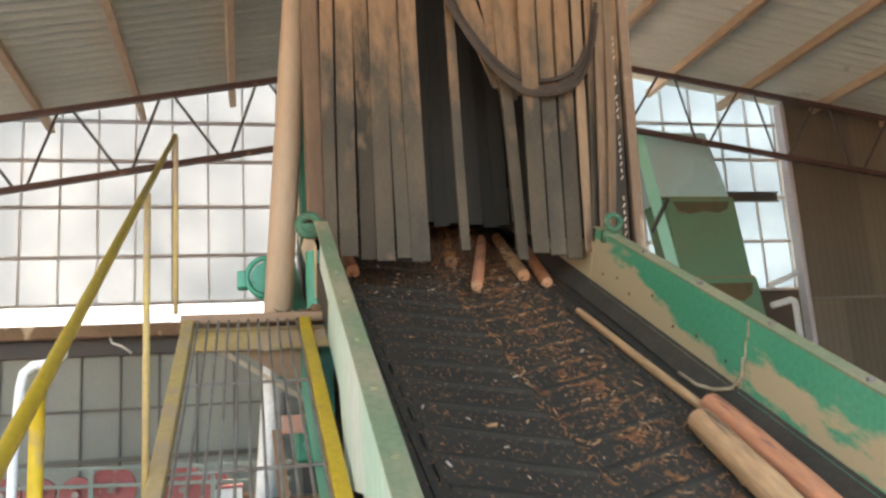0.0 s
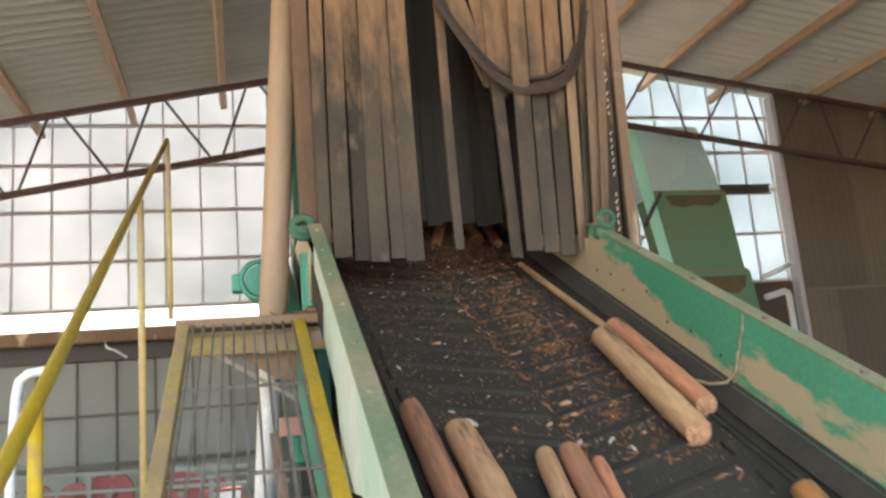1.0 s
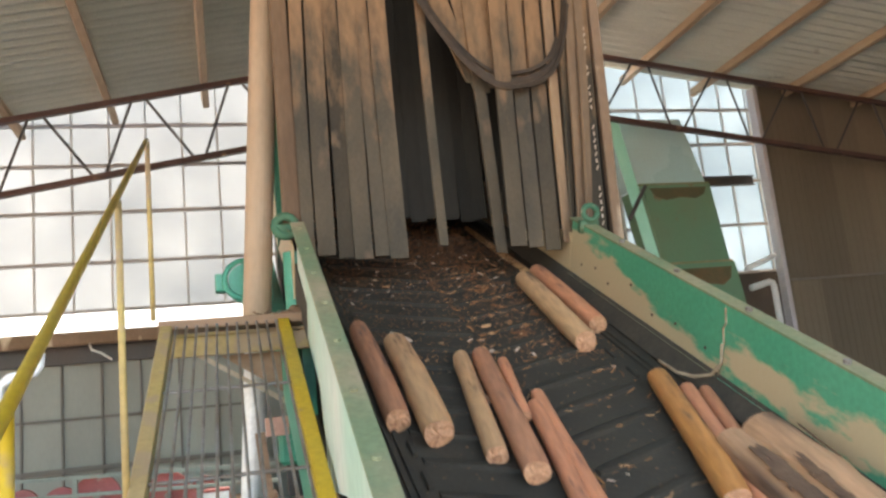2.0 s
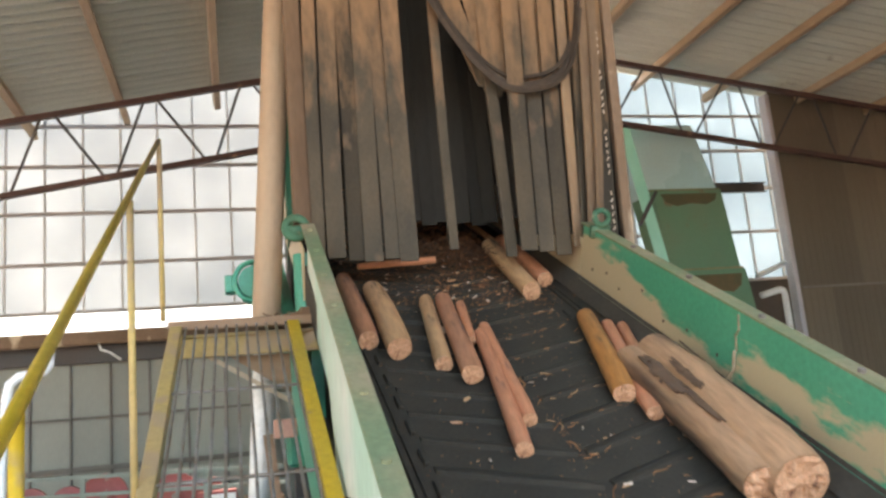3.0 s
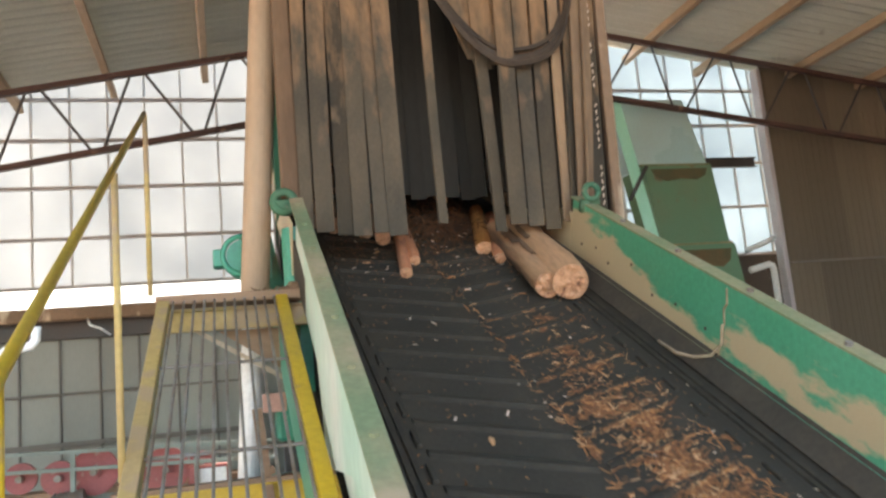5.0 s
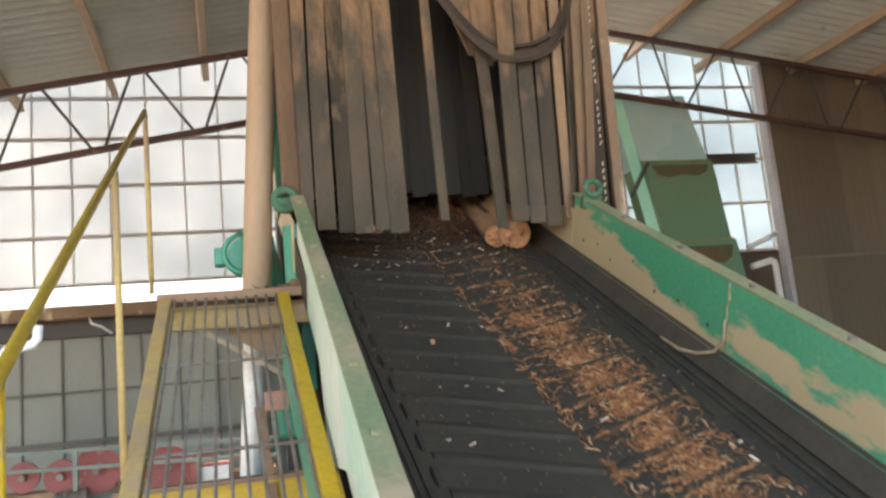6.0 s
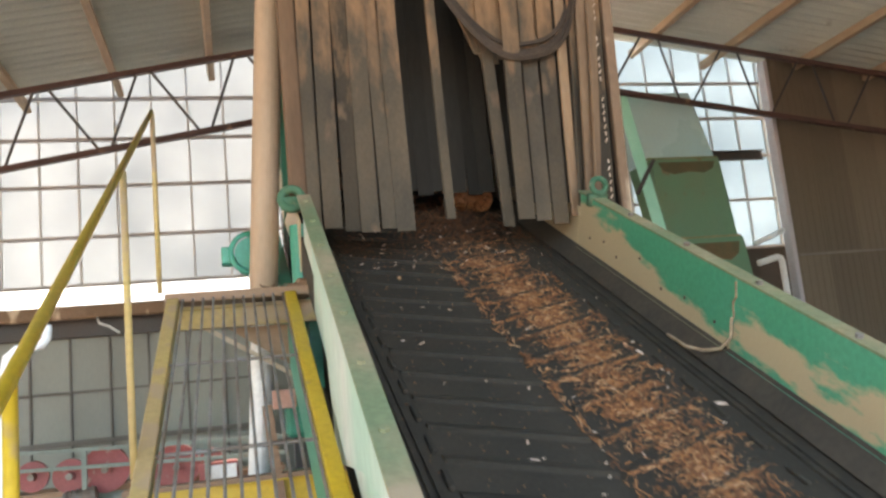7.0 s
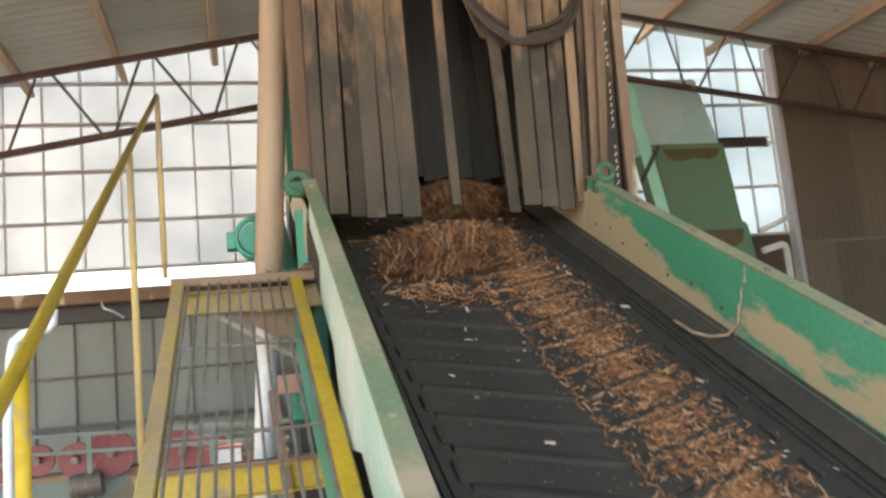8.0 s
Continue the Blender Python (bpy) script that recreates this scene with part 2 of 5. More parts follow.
def mesh_of(name, bm, *mats, smooth=False):
    me = bpy.data.meshes.new(name)
    if smooth:
        for f in bm.faces:
            f.smooth = True
    bm.to_mesh(me)
    bm.free()
    for m in mats:
        me.materials.append(m)
    return me


def part(name, bm, material, parent, label="", smooth=False, local=False):
    """Links a bmesh, built in the world's space (or in the thing's own, if local), as one mesh under a thing or a part."""
    if not local:
        bm.transform(PLACE[parent.name].inverted())
    mats = material if isinstance(material, (list, tuple)) else [material]
    ob = new(name, mesh_of(name, bm, *mats, smooth=smooth))
    ob.parent = parent
    PLACE[ob.name] = PLACE[parent.name]
    return tagged(ob, label)


def setting(name, bm, material, label, category, kind="structure", smooth=False):
    mats = material if isinstance(material, (list, tuple)) else [material]
    ob = new(name, mesh_of(name, bm, *mats, smooth=smooth))
    PLACE[ob.name] = Matrix()
    return tagged(ob, label, category, "", kind)


def box(bm, lo, hi, m=None, bevel=0.0):
    lo, hi = Vector(lo), Vector(hi)
    mm = Matrix.Translation((lo + hi) / 2) @ Matrix.Diagonal((*(hi - lo), 1))
    made = bmesh.ops.create_cube(bm, size=1.0, matrix=mm)["verts"]
    if bevel:
        edges = list({e for v in made for e in v.link_edges})
        made = bmesh.ops.bevel(bm, geom=edges, offset=bevel, segments=1, affect="EDGES")["verts"]
    if m is not None:
        bmesh.ops.transform(bm, matrix=m, verts=made)
    return bm


def along(p, q, up=(0, 0, 1)):
    """A frame at p whose y runs to q."""
    p, q = Vector(p), Vector(q)
    y = (q - p).normalized()
    x = y.cross(Vector(up))
    x = x.normalized() if x.length > 1e-4 else Vector((1, 0, 0))
    z = x.cross(y)
    m = Matrix((x, y, z)).transposed().to_4x4()
    m.translation = p
    return m, (q - p).length


def bar(bm, p, q, w, h, up=(0, 0, 1), bevel=0.0):
    m, ln = along(p, q, up)
    return box(bm, (-w / 2, 0, -h / 2), (w / 2, ln, h / 2), m, bevel)


def rod(bm, p, q, r, seg=8, r2=None):
    m, ln = along(p, q)
    bmesh.ops.create_cone(bm, cap_ends=True, segments=seg, radius1=r, radius2=r if r2 is None else r2, depth=ln,
                          matrix=m @ pose(0, ln / 2, 0, -90, 0, 0))
    return bm


def tube(bm, pts, r, seg=8):
    """A bent round bar through the points."""
    rings = []
    pts = [Vector(p) for p in pts]
    for i, p in enumerate(pts):
        d = (pts[min(i + 1, len(pts) - 1)] - pts[max(i - 1, 0)]).normalized()
        m, _ = along(p, p + d, (0, 1, 0) if abs(d.y) < 0.9 else (0, 0, 1))
        rings.append([bm.verts.new(m @ Vector((r * math.cos(a), 0, r * math.sin(a)))) for a in (2 * math.pi * k / seg for k in range(seg))])
    for a, b in zip(rings, rings[1:]):
        for k in range(seg):
            bm.faces.new((a[k], b[k], b[(k + 1) % seg], a[(k + 1) % seg]))
    bm.faces.new(rings[0]), bm.faces.new(rings[-1][::-1])
    bmesh.ops.recalc_face_normals(bm, faces=bm.faces)
    return bm


def channel(bm, p, q, w, h, t=0.008, up=(0, 0, 1)):
    """A rolled channel: web and two flanges."""
    m, ln = along(p, q, up)
    box(bm, (-w / 2, 0, -h / 2), (-w / 2 + t, ln, h / 2), m)
    box(bm, (-w / 2 + t, 0, h / 2 - t), (w / 2, ln, h / 2), m)
    box(bm, (-w / 2 + t, 0, -h / 2), (w / 2, ln, -h / 2 + t), m)
    return bm


def B():
    return bmesh.new()


def slab(bm, thickness):
    """Gives open faces their thickness."""
    bm.normal_update()
    bmesh.ops.solidify(bm, geom=bm.faces[:], thickness=thickness)
    bmesh.ops.recalc_face_normals(bm, faces=bm.faces)
    return bm


GROUND = -2.8
SLOPE = 26.41
INCLINE = pose(0, 0.6584, 0.3245, SLOPE)      # x across, y up along the belt, z off its face
SPEED = 0.875


def on_belt(x, s, h=0.0):
    return INCLINE @ Vector((x, s, h))

# ---- ground and shed ----
RIDGE_X, RIDGE_Z, PITCH_W, PITCH_E = 4.03, 6.99, 0.185, 0.155
TRUSS_Y, END_Y = 11.0, 12.1


def roof_z(x):
    return RIDGE_Z - (PITCH_W if x < RIDGE_X else PITCH_E) * abs(x - RIDGE_X)


bm = B()
bmesh.ops.create_grid(bm, x_segments=40, y_segments=40, size=600)
bm.transform(Matrix.Translation((0, 0, GROUND - 0.02)))
setting("ground", bm, SOIL, "brown bare earth of the mill yard", "ground")
setting("floor", box(B(), (-14, -9, GROUND - 0.4), (19, 14, GROUND)), CONCRETE, "dusty concrete slab under the shed", "floor")


def corrugated(x0, x1, y0, y1, pitch=0.19, depth=0.052, thick=0.004):
    """Roof sheets whose rounded ribs run down the slope."""
    bm = B()
    n = 8
    ys = [(y0 + k * pitch / n, depth * (0.5 + 0.5 * math.sin(2 * math.pi * k / n))) for k in range(int((y1 - y0) / pitch * n) + 1)]
    top = [[bm.verts.new((x, y, roof_z(x) + 0.14 + h)) for y, h in ys] for x in (x0, x1)]
    for i in range(len(ys) - 1):
        bm.faces.new((top[0][i], top[1][i], top[1][i + 1], top[0][i + 1])).smooth = True
    slab(bm, thick)
    return bm


ROOF_W, ROOF_E = 11.72, 11.80         # where the opaque sheets end on either slope
setting("ceiling", corrugated(-13.0, RIDGE_X, -3.2, ROOF_W), ROOF, "grey ribbed metal roof sheets seen from below", "roof")
# this slope reaches further back, out of view, to dim its underside
setting("ceiling", corrugated(RIDGE_X, 18.0, -5.0, ROOF_E), ROOF, "grey ribbed metal roof sheets seen from below", "roof")
# added translucent strip rising from last sheets to end wall head, closes sun gap
for x0, x1, y0 in ((-13.0, RIDGE_X, ROOF_W), (RIDGE_X, 18.0, ROOF_E)):
    bm = B()
    bm.faces.new([bm.verts.new(p) for p in ((x0, y0 - 0.02, roof_z(x0) + 0.21), (x1, y0 - 0.02, roof_z(x1) + 0.21), (x1, END_Y + 0.05, roof_z(x1) + 0.80), (x0, END_Y + 0.05, roof_z(x0) + 0.80))])
    slab(bm, 0.004)
    setting("ceiling", bm, SHEET, "added translucent strip closing the roof gap along the end wall", "roof")

# purlins, one thing each
for x in (-11.16, -9.94, -8.7, -7.46, -6.22, -4.98, -3.79, -2.55, -1.34, -0.09, 1.15, 2.4, 3.6, 5.35, 6.65, 7.95, 9.34, 10.68, 12.0, 13.35, 14.7, 16.0, 17.2):
    z = roof_z(x)
    ang = math.degrees(math.atan(PITCH_E)) if x > RIDGE_X else -math.degrees(math.atan(PITCH_W))
    ob = setting("purlin", box(B(), (-0.045, -3.2, -0.0), (0.045, 12.0, 0.135), pose(x, 0, z, 0, ang, 0), 0.006), TIMBER, "pale dusty timber purlin under the roof sheets", "purlin", kind="")
    tagged(ob, group="roof purlins")


def truss(y):
    t = thing("roof_truss", (RIDGE_X, y, RIDGE_Z), "red-oxide painted steel lattice roof truss", "truss", "roof trusses")
    for side in (-1, 1):
        def up(x):
            return roof_z(x) - (0.10 if x < RIDGE_X else 0.07)

        def low(x):
            return roof_z(x) - 0.06 - (0.97 if x < RIDGE_X else 1.01)

        xe = RIDGE_X + side * 12.2
        part("top_chord", bar(B(), (RIDGE_X, y, up(RIDGE_X)), (xe, y, up(xe)), 0.09, 0.075, (0, 0, 1), 0.006), RUST, t)
        part("bottom_chord", bar(B(), (RIDGE_X, y, low(RIDGE_X)), (xe, y, low(xe)), 0.09, 0.075, (0, 0, 1), 0.006), RUST, t)
        if side < 0:
            webs = [(x, low, x + 0.34, up) for x in (-2.62 + 1.25 * k for k in range(-4, 6))]
            webs += [(x + 0.51, up, x + 1.10, low) for x in (-2.62 + 1.25 * k for k in range(-4, 5))]
        else:
            webs = [(x, up, x + 0.25, low) for x in (6.59 + 1.36 * k for k in range(-1, 7))]
            webs += [(x + 0.46, low, x + 1.10, up) for x in (6.59 + 1.36 * k for k in range(-1, 7))]
        for xa, fa, xb, fb in webs:
            part("web", rod(B(), (xa, y, fa(xa)), (xb, y, fb(xb)), 0.019, 6), DARK, t)
    return t


first = truss(TRUSS_Y)
for y in (3.0, -3.0):
    copy_thing(first, Matrix.Translation((RIDGE_X, y, RIDGE_Z)))
for x in (-7.6, 16.4):
    for y in (TRUSS_Y, 3.0, -3.0):
        ob = setting("shed_column", box(B(), (x - 0.1, y - 0.1, GROUND), (x + 0.1, y + 0.1, roof_z(x) - 0.1), None, 0.01), RUST, "red-oxide steel column carrying the roof truss", "column", kind="")
        tagged(ob, group="shed columns")


# translucent end wall: girts, mullions and one sheet a bay
def end_wall(name, xs, zs, top, label, sheet):
    t = thing(name, (xs[0], END_Y, zs[0]), label, "wall")
    tagged(t, kind="structure")
    for x0, x1 in zip(xs, xs[1:]):
        for i, z0 in enumerate(zs):
            z1a, z1b = (zs[i + 1], zs[i + 1]) if i + 1 < len(zs) else (top(x0), top(x1))
            bm = B()
            y = END_Y + 0.03
            vs = [bm.verts.new(p) for p in ((x0 + 0.001, y, z0 + 0.001), (x1 - 0.001, y, z0 + 0.001), (x1 - 0.001, y, z1b - 0.001), (x0 + 0.001, y, z1a - 0.001))]
            bm.faces.new(vs)
            slab(bm, 0.003)
            part("panel", bm, sheet, t)
    for x in xs:
        part("mullion", box(B(), (x - 0.014, END_Y - 0.02, zs[0]), (x + 0.014, END_Y + 0.022, top(x))), MULLION_PALE, t)
    for i, z in enumerate(zs):
        part("girt", box(B(), (xs[0], END_Y - 0.08, z - 0.022), (xs[-1], END_Y - 0.022, z + 0.022)), MULLION, t)
    return t


xs = [-12.0 + 0.497 * k for k in range(28)]
xs = [x - (xs[18] + 2.945) for x in xs]
end_wall("wall_north", xs, [3.345, 4.01, 4.72, 5.395, 5.985], lambda x: roof_z(x) + 0.74, "white translucent wall sheets on dark girts", SHEET)
xs2 = [6.4 + 0.53 * k for k in range(7)]
end_wall("wall_north_2", xs2, [3.3, 4.11, 4.87, 5.53, 6.15], lambda x: roof_z(x) + 0.74, "bluish translucent wall sheets on dark girts", SHEET_BLUE)
setting("wall_north_3", box(B(), (1.56, END_Y + 0.0, GROUND), (6.38, END_Y + 0.12, 6.3)), GREY_SHEET, "grey sheet wall behind the conveyor hood", "wall")
# left length grey-green, right length near black in place of a dark opening
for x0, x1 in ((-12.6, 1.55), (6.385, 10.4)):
    ob = setting("wall_lower", box(B(), (x0, END_Y, GROUND), (x1, END_Y + 0.12, 3.0 if x0 < 0 else 3.298)), GREY_SHEET if x0 < 0 else INSIDE, "sheet wall below the translucent sheets, coloured dark where an opening lies", "wall")


# unseen walls added behind the camera to dim the right-hand roof slope
for x in ([6.4 + 2.24 * k for k in range(5)]):
    setting("wall_south", box(B(), (x, -4.6, GROUND), (x + 2.236, -4.54, roof_z(x + 1.1) - 0.05)), GREY_SHEET, "unseen grey sheet wall added to dim the roof", "wall")
# also out of view, added to keep side light off the roof
setting("wall_side", box(B(), (17.6, -5.0, GROUND), (17.7, END_Y, 4.6)), GREY_SHEET, "unseen grey side wall added to keep light off the roof", "wall")


# brown sheeted wall with a pale corner trim
def brown_wall():
    y0, x0 = 11.45, 8.74
    t = thing("wall_east", (x0, y0, GROUND), "brown ribbed metal wall sheets with a level joint", "wall")
    tagged(t, kind="structure")
    part("core", box(B(), (x0 + 0.05, y0 + 0.02, GROUND), (17.5, y0 + 0.14, roof_z(17.5) + 0.1)), BROWN_SHEET, t)
    w = 0.62
    x = x0 + 0.06
    while x < 17.4:
        for z0, z1 in ((GROUND, 3.02), (3.08, roof_z(x) + 0.125)):
            bm = B()
            box(bm, (x, y0, z0), (x + w - 0.004, y0 + 0.016, z1))
            for k in range(5):
                box(bm, (x + w * (0.08 + 0.2 * k), y0 - 0.009, z0), (x + w * (0.115 + 0.2 * k), y0 - 0.0005, z1))
            bmesh.ops.bevel(bm, geom=[e for e in bm.edges if abs(e.verts[0].co.z - e.verts[1].co.z) > 1], offset=0.002, segments=1, affect="EDGES")
            part("sheet", bm, BROWN_SHEET, t)
        x += w
    part("joint_rail", box(B(), (x0 + 0.1, y0 - 0.04, 3.028), (17.4, y0 - 0.02, 3.062)), PURLIN_GREY, t)
    part("corner_trim", box(B(), (x0 - 0.035, y0 - 0.05, GROUND), (x0 + 0.045, y0 + 0.14, roof_z(x0) + 0.05), None, 0.01), TRIM, t, "pale folded corner flashing")
    return t


brown_wall()

# upright bright sheets in place of the low sunlit lean-to roof, sheeted wall beneath
t = thing("lean_to", (-3.0, 11.3, 2.8), "tan gutter and bright white sheets over a grey sheeted bay", "lean-to")
for i in range(17):
    x0 = -12.0 + i * 0.8
    part("white_sheet", box(B(), (x0, END_Y + 0.03, 3.002), (x0 + 0.797, END_Y + 0.034, 3.335)), SHEET_BRIGHT, t, "bright white translucent sheet in place of the sunlit roof")
part("gutter", box(B(), (-12.0, 11.08, 2.80), (0.1, 11.2, 2.97), None, 0.02), TAN, t, "dusty tan gutter board")
for x in [-12.0 + 0.475 * k for k in range(26)]:
    part("stud", box(B(), (x - 0.012, 11.52, GROUND), (x + 0.012, 11.58, 2.85)), STUD, t)
    part("sheet", box(B(), (x + 0.014, 11.55, GROUND), (x + 0.461, 11.57, 2.85)), GREY_SHEET, t)
# near-black soffit and beam paint the shadow band under the gutter
part("soffit", box(B(), (-12.0, 11.205, 2.82), (0.3, 12.09, 2.86)), DARK, t, "soffit coloured dark as the shade behind the gutter")
part("head_beam", box(B(), (-12.0, 11.40, 2.60), (0.3, 11.515, 2.815)), DARK, t, "head beam coloured dark as the shadow under the soffit")
part("bracket", tube(B(), [(-1.62, 11.10, 2.80), (-1.57, 10.9, 2.71), (-1.46, 10.9, 2.665), (-1.34, 10.9, 2.575)], 0.014, 6), WHITE, t, "pale bent bracket under the gutter", smooth=True)
part("rail", box(B(), (-12.0, 11.47, 1.90), (0.3, 11.518, 1.93)), STUD, t)
part("rail", box(B(), (-12.0, 11.40, 1.26), (0.3, 11.46, 1.32)), STUD, t)

# ---- conveyor ----
S0, S1 = -6.3, 6.4
XL, XR, WALL_H, WALL_R = 0.38, 2.0, 0.45, 0.402
conv = thing("conveyor", on_belt(1.2, S0, -0.5), "green steel log conveyor frame with dusty side walls", "conveyor")


def side_wall():
    # right wall in plates with a joint, flange and skirt
    for a, b in ((S0, -2.2), (-2.2, 0.25), (0.25, 2.80), (2.806, 4.36)):
        part("side_plate", box(B(), (XR, a, 0.075), (XR + 0.008, b, WALL_R), INCLINE), GREEN_DIRTY, conv, "green side plate caked with tan dust")
    part("top_flange", box(B(), (XR, S0, WALL_R), (XR + 0.075, 4.40, WALL_R + 0.01), INCLINE), FLANGE, conv)
    bm = B()
    for s in (S0, 5.6):
        for x, h in ((XR - 0.001, 0.10), (XR - 0.07, 0.016), (XR - 0.065, 0.011), (XR + 0.006, 0.09)):
            bm.verts.new(on_belt(x, s, h))
    v = list(bm.verts)
    for k in range(4):
        bm.faces.new((v[k], v[4 + k], v[4 + (k + 1) % 4], v[(k + 1) % 4]))
    bm.faces.new(v[:4]), bm.faces.new(v[4:])
    bmesh.ops.recalc_face_normals(bm, faces=bm.faces)
    part("skirt", bm, SKIRT, conv, "worn grey rubber skirt")
    for s in [S0 + 0.2 + 0.55 * k for k in range(20)]:
        if s < 4.3:
            part("bolt", rod(B(), on_belt(XR + 0.03, s, WALL_R + 0.008), on_belt(XR + 0.03, s, WALL_R + 0.024), 0.014, 6), STEEL, conv)
    for a, b in ((S0, 2.795), (2.81, 4.36)):
        part("foot_lip", box(B(), (XR - 0.014, a, 0.076), (XR - 0.001, b, 0.086), INCLINE), GREEN if b < 3 else FLANGE, conv)
    part("weld_seam", tube(B(), [on_belt(XR - 0.002, 2.80 + 0.01 * math.sin(k * 2.1), 0.09 + 0.03 * k) for k in range(11)], 0.005, 6), ROPE, conv, "rough tan weld seam")
    for s, h in ((2.92, 0.17), (3.17, 0.19), (3.38, 0.16), (3.61, 0.24), (3.86, 0.17), (4.02, 0.21), (4.2, 0.18)):
        part("rivet", rod(B(), on_belt(XR - 0.004, s, h), on_belt(XR + 0.002, s, h), 0.008, 8), RUST, conv)
    # left wall
    askew = INCLINE @ Matrix.Translation((XL, 2.95, 0)) @ pose(0, 0, 0, 0, 0, -1.25) @ Matrix.Translation((-XL, -2.95, 0))
    lower = INCLINE @ Matrix.Translation((-0.045, 0, 0))
    for m, a, b in ((lower, S0, 0.9), (askew, 0.904, 4.36)):
        part("side_plate", box(B(), (XL - 0.008, a, 0.02), (XL, b, WALL_H), m), GREEN_PALE, conv, "faded green side plate")
        part("top_flange", box(B(), (XL - 0.04, a, WALL_H), (XL + 0.03, b, WALL_H + 0.01), m), FLANGE, conv)
        for s in [S0 + 0.1 + 0.40 * k for k in range(27)]:
            if a + 0.05 < s < b - 0.1:
                part("bolt", rod(B(), m @ Vector((XL - 0.005, s, WALL_H + 0.008)), m @ Vector((XL - 0.005, s, WALL_H + 0.02)), 0.014, 6), FLANGE, conv)
    bm = B()
    lip = [askew @ Vector((XL - 0.036, s, WALL_H - 0.004)) for s in (1.45, 3.33)]
    vs = [bm.verts.new(p) for p in (lip[0], lip[1], Vector((lip[1].x - 0.01, 3.06, 1.39)), Vector((lip[0].x + 0.014, 2.33, 1.42)))]
    bm.faces.new(vs)
    slab(bm, 0.004)
    part("side_sheet", bm, GREEN_PALE, conv, "faded green sheet streaked white")
    part("skirt", box(B(), (XL + 0.01, S0, 0.012), (XL + 0.03, 5.6, 0.2), INCLINE), SKIRT, conv)
    # inner guides into the hood
    for x in (XL, XR):
        part("inner_plate", box(B(), (x, 4.37, 0.02), (x + 0.008, 6.3, 0.32), INCLINE), GREEN_DIRTY, conv)
    # bed under the belt and long stringers
    part("bed_plate", box(B(), (XL + 0.04, S0, -0.05), (XR - 0.04, S1 - 0.1, -0.03), INCLINE), DARK, conv)
    for x in (XL - 0.06, XR + 0.02):
        part("stringer", channel(B(), on_belt(x, S0, -0.25), on_belt(x, 6.2, -0.25), 0.08, 0.2), GREEN_CLEAN, conv)
    for s in (S0, S1):
        part("pulley", rod(B(), on_belt(XL + 0.05, s, -0.25), on_belt(XR - 0.05, s, -0.25), 0.235, 24), DARK, conv, smooth=False)
    for s in (-4.5, -1.5, 1.5, 4.0):
        for x in (XL - 0.06, XR + 0.05):
            p = on_belt(x, s, -0.35)
            if not (s == 4.0 and x < 1) and p.z > GROUND + 0.1:
                part("leg", bar(B(), p, (p.x, p.y, GROUND), 0.1, 0.1, (0, 1, 0)), GREEN_CLEAN, conv)
    # eye lugs at the head of both walls
    for x, s in ((XL - 0.03, 4.44), (XR + 0.04, 4.22)):
        bm = B()
        pts = [on_belt(x, s, (WALL_R + 0.075 if x > 1 else WALL_H - 0.03)) + Vector(((0.055 if x < 1 else 0.043) * math.cos(a), 0, (0.055 if x < 1 else 0.043) * math.sin(a))) for a in (2 * math.pi * k / 14 for k in range(15))]
        tube(bm, pts, 0.024 if x < 1 else 0.017, 8)
        box(bm, (x - 0.06, s - 0.02, WALL_R - 0.04), (x + 0.05, s + 0.02, WALL_R + 0.03), INCLINE)
        part("eye_lug", bm, LUG_GREEN, conv, "green welded eye lug", smooth=True)
    # rope end hanging at the plate joint
    part("rope", tube(B(), [on_belt(XR - 0.012, 2.79, 0.24), on_belt(XR - 0.02, 2.77, 0.16), on_belt(XR - 0.04, 2.80, 0.10), on_belt(XR - 0.08, 2.86, 0.07), on_belt(XR - 0.13, 2.92, 0.07), on_belt(XR - 0.16, 3.02, 0.085)], 0.008, 6), ROPE, conv, "frayed tan rope end", smooth=True)


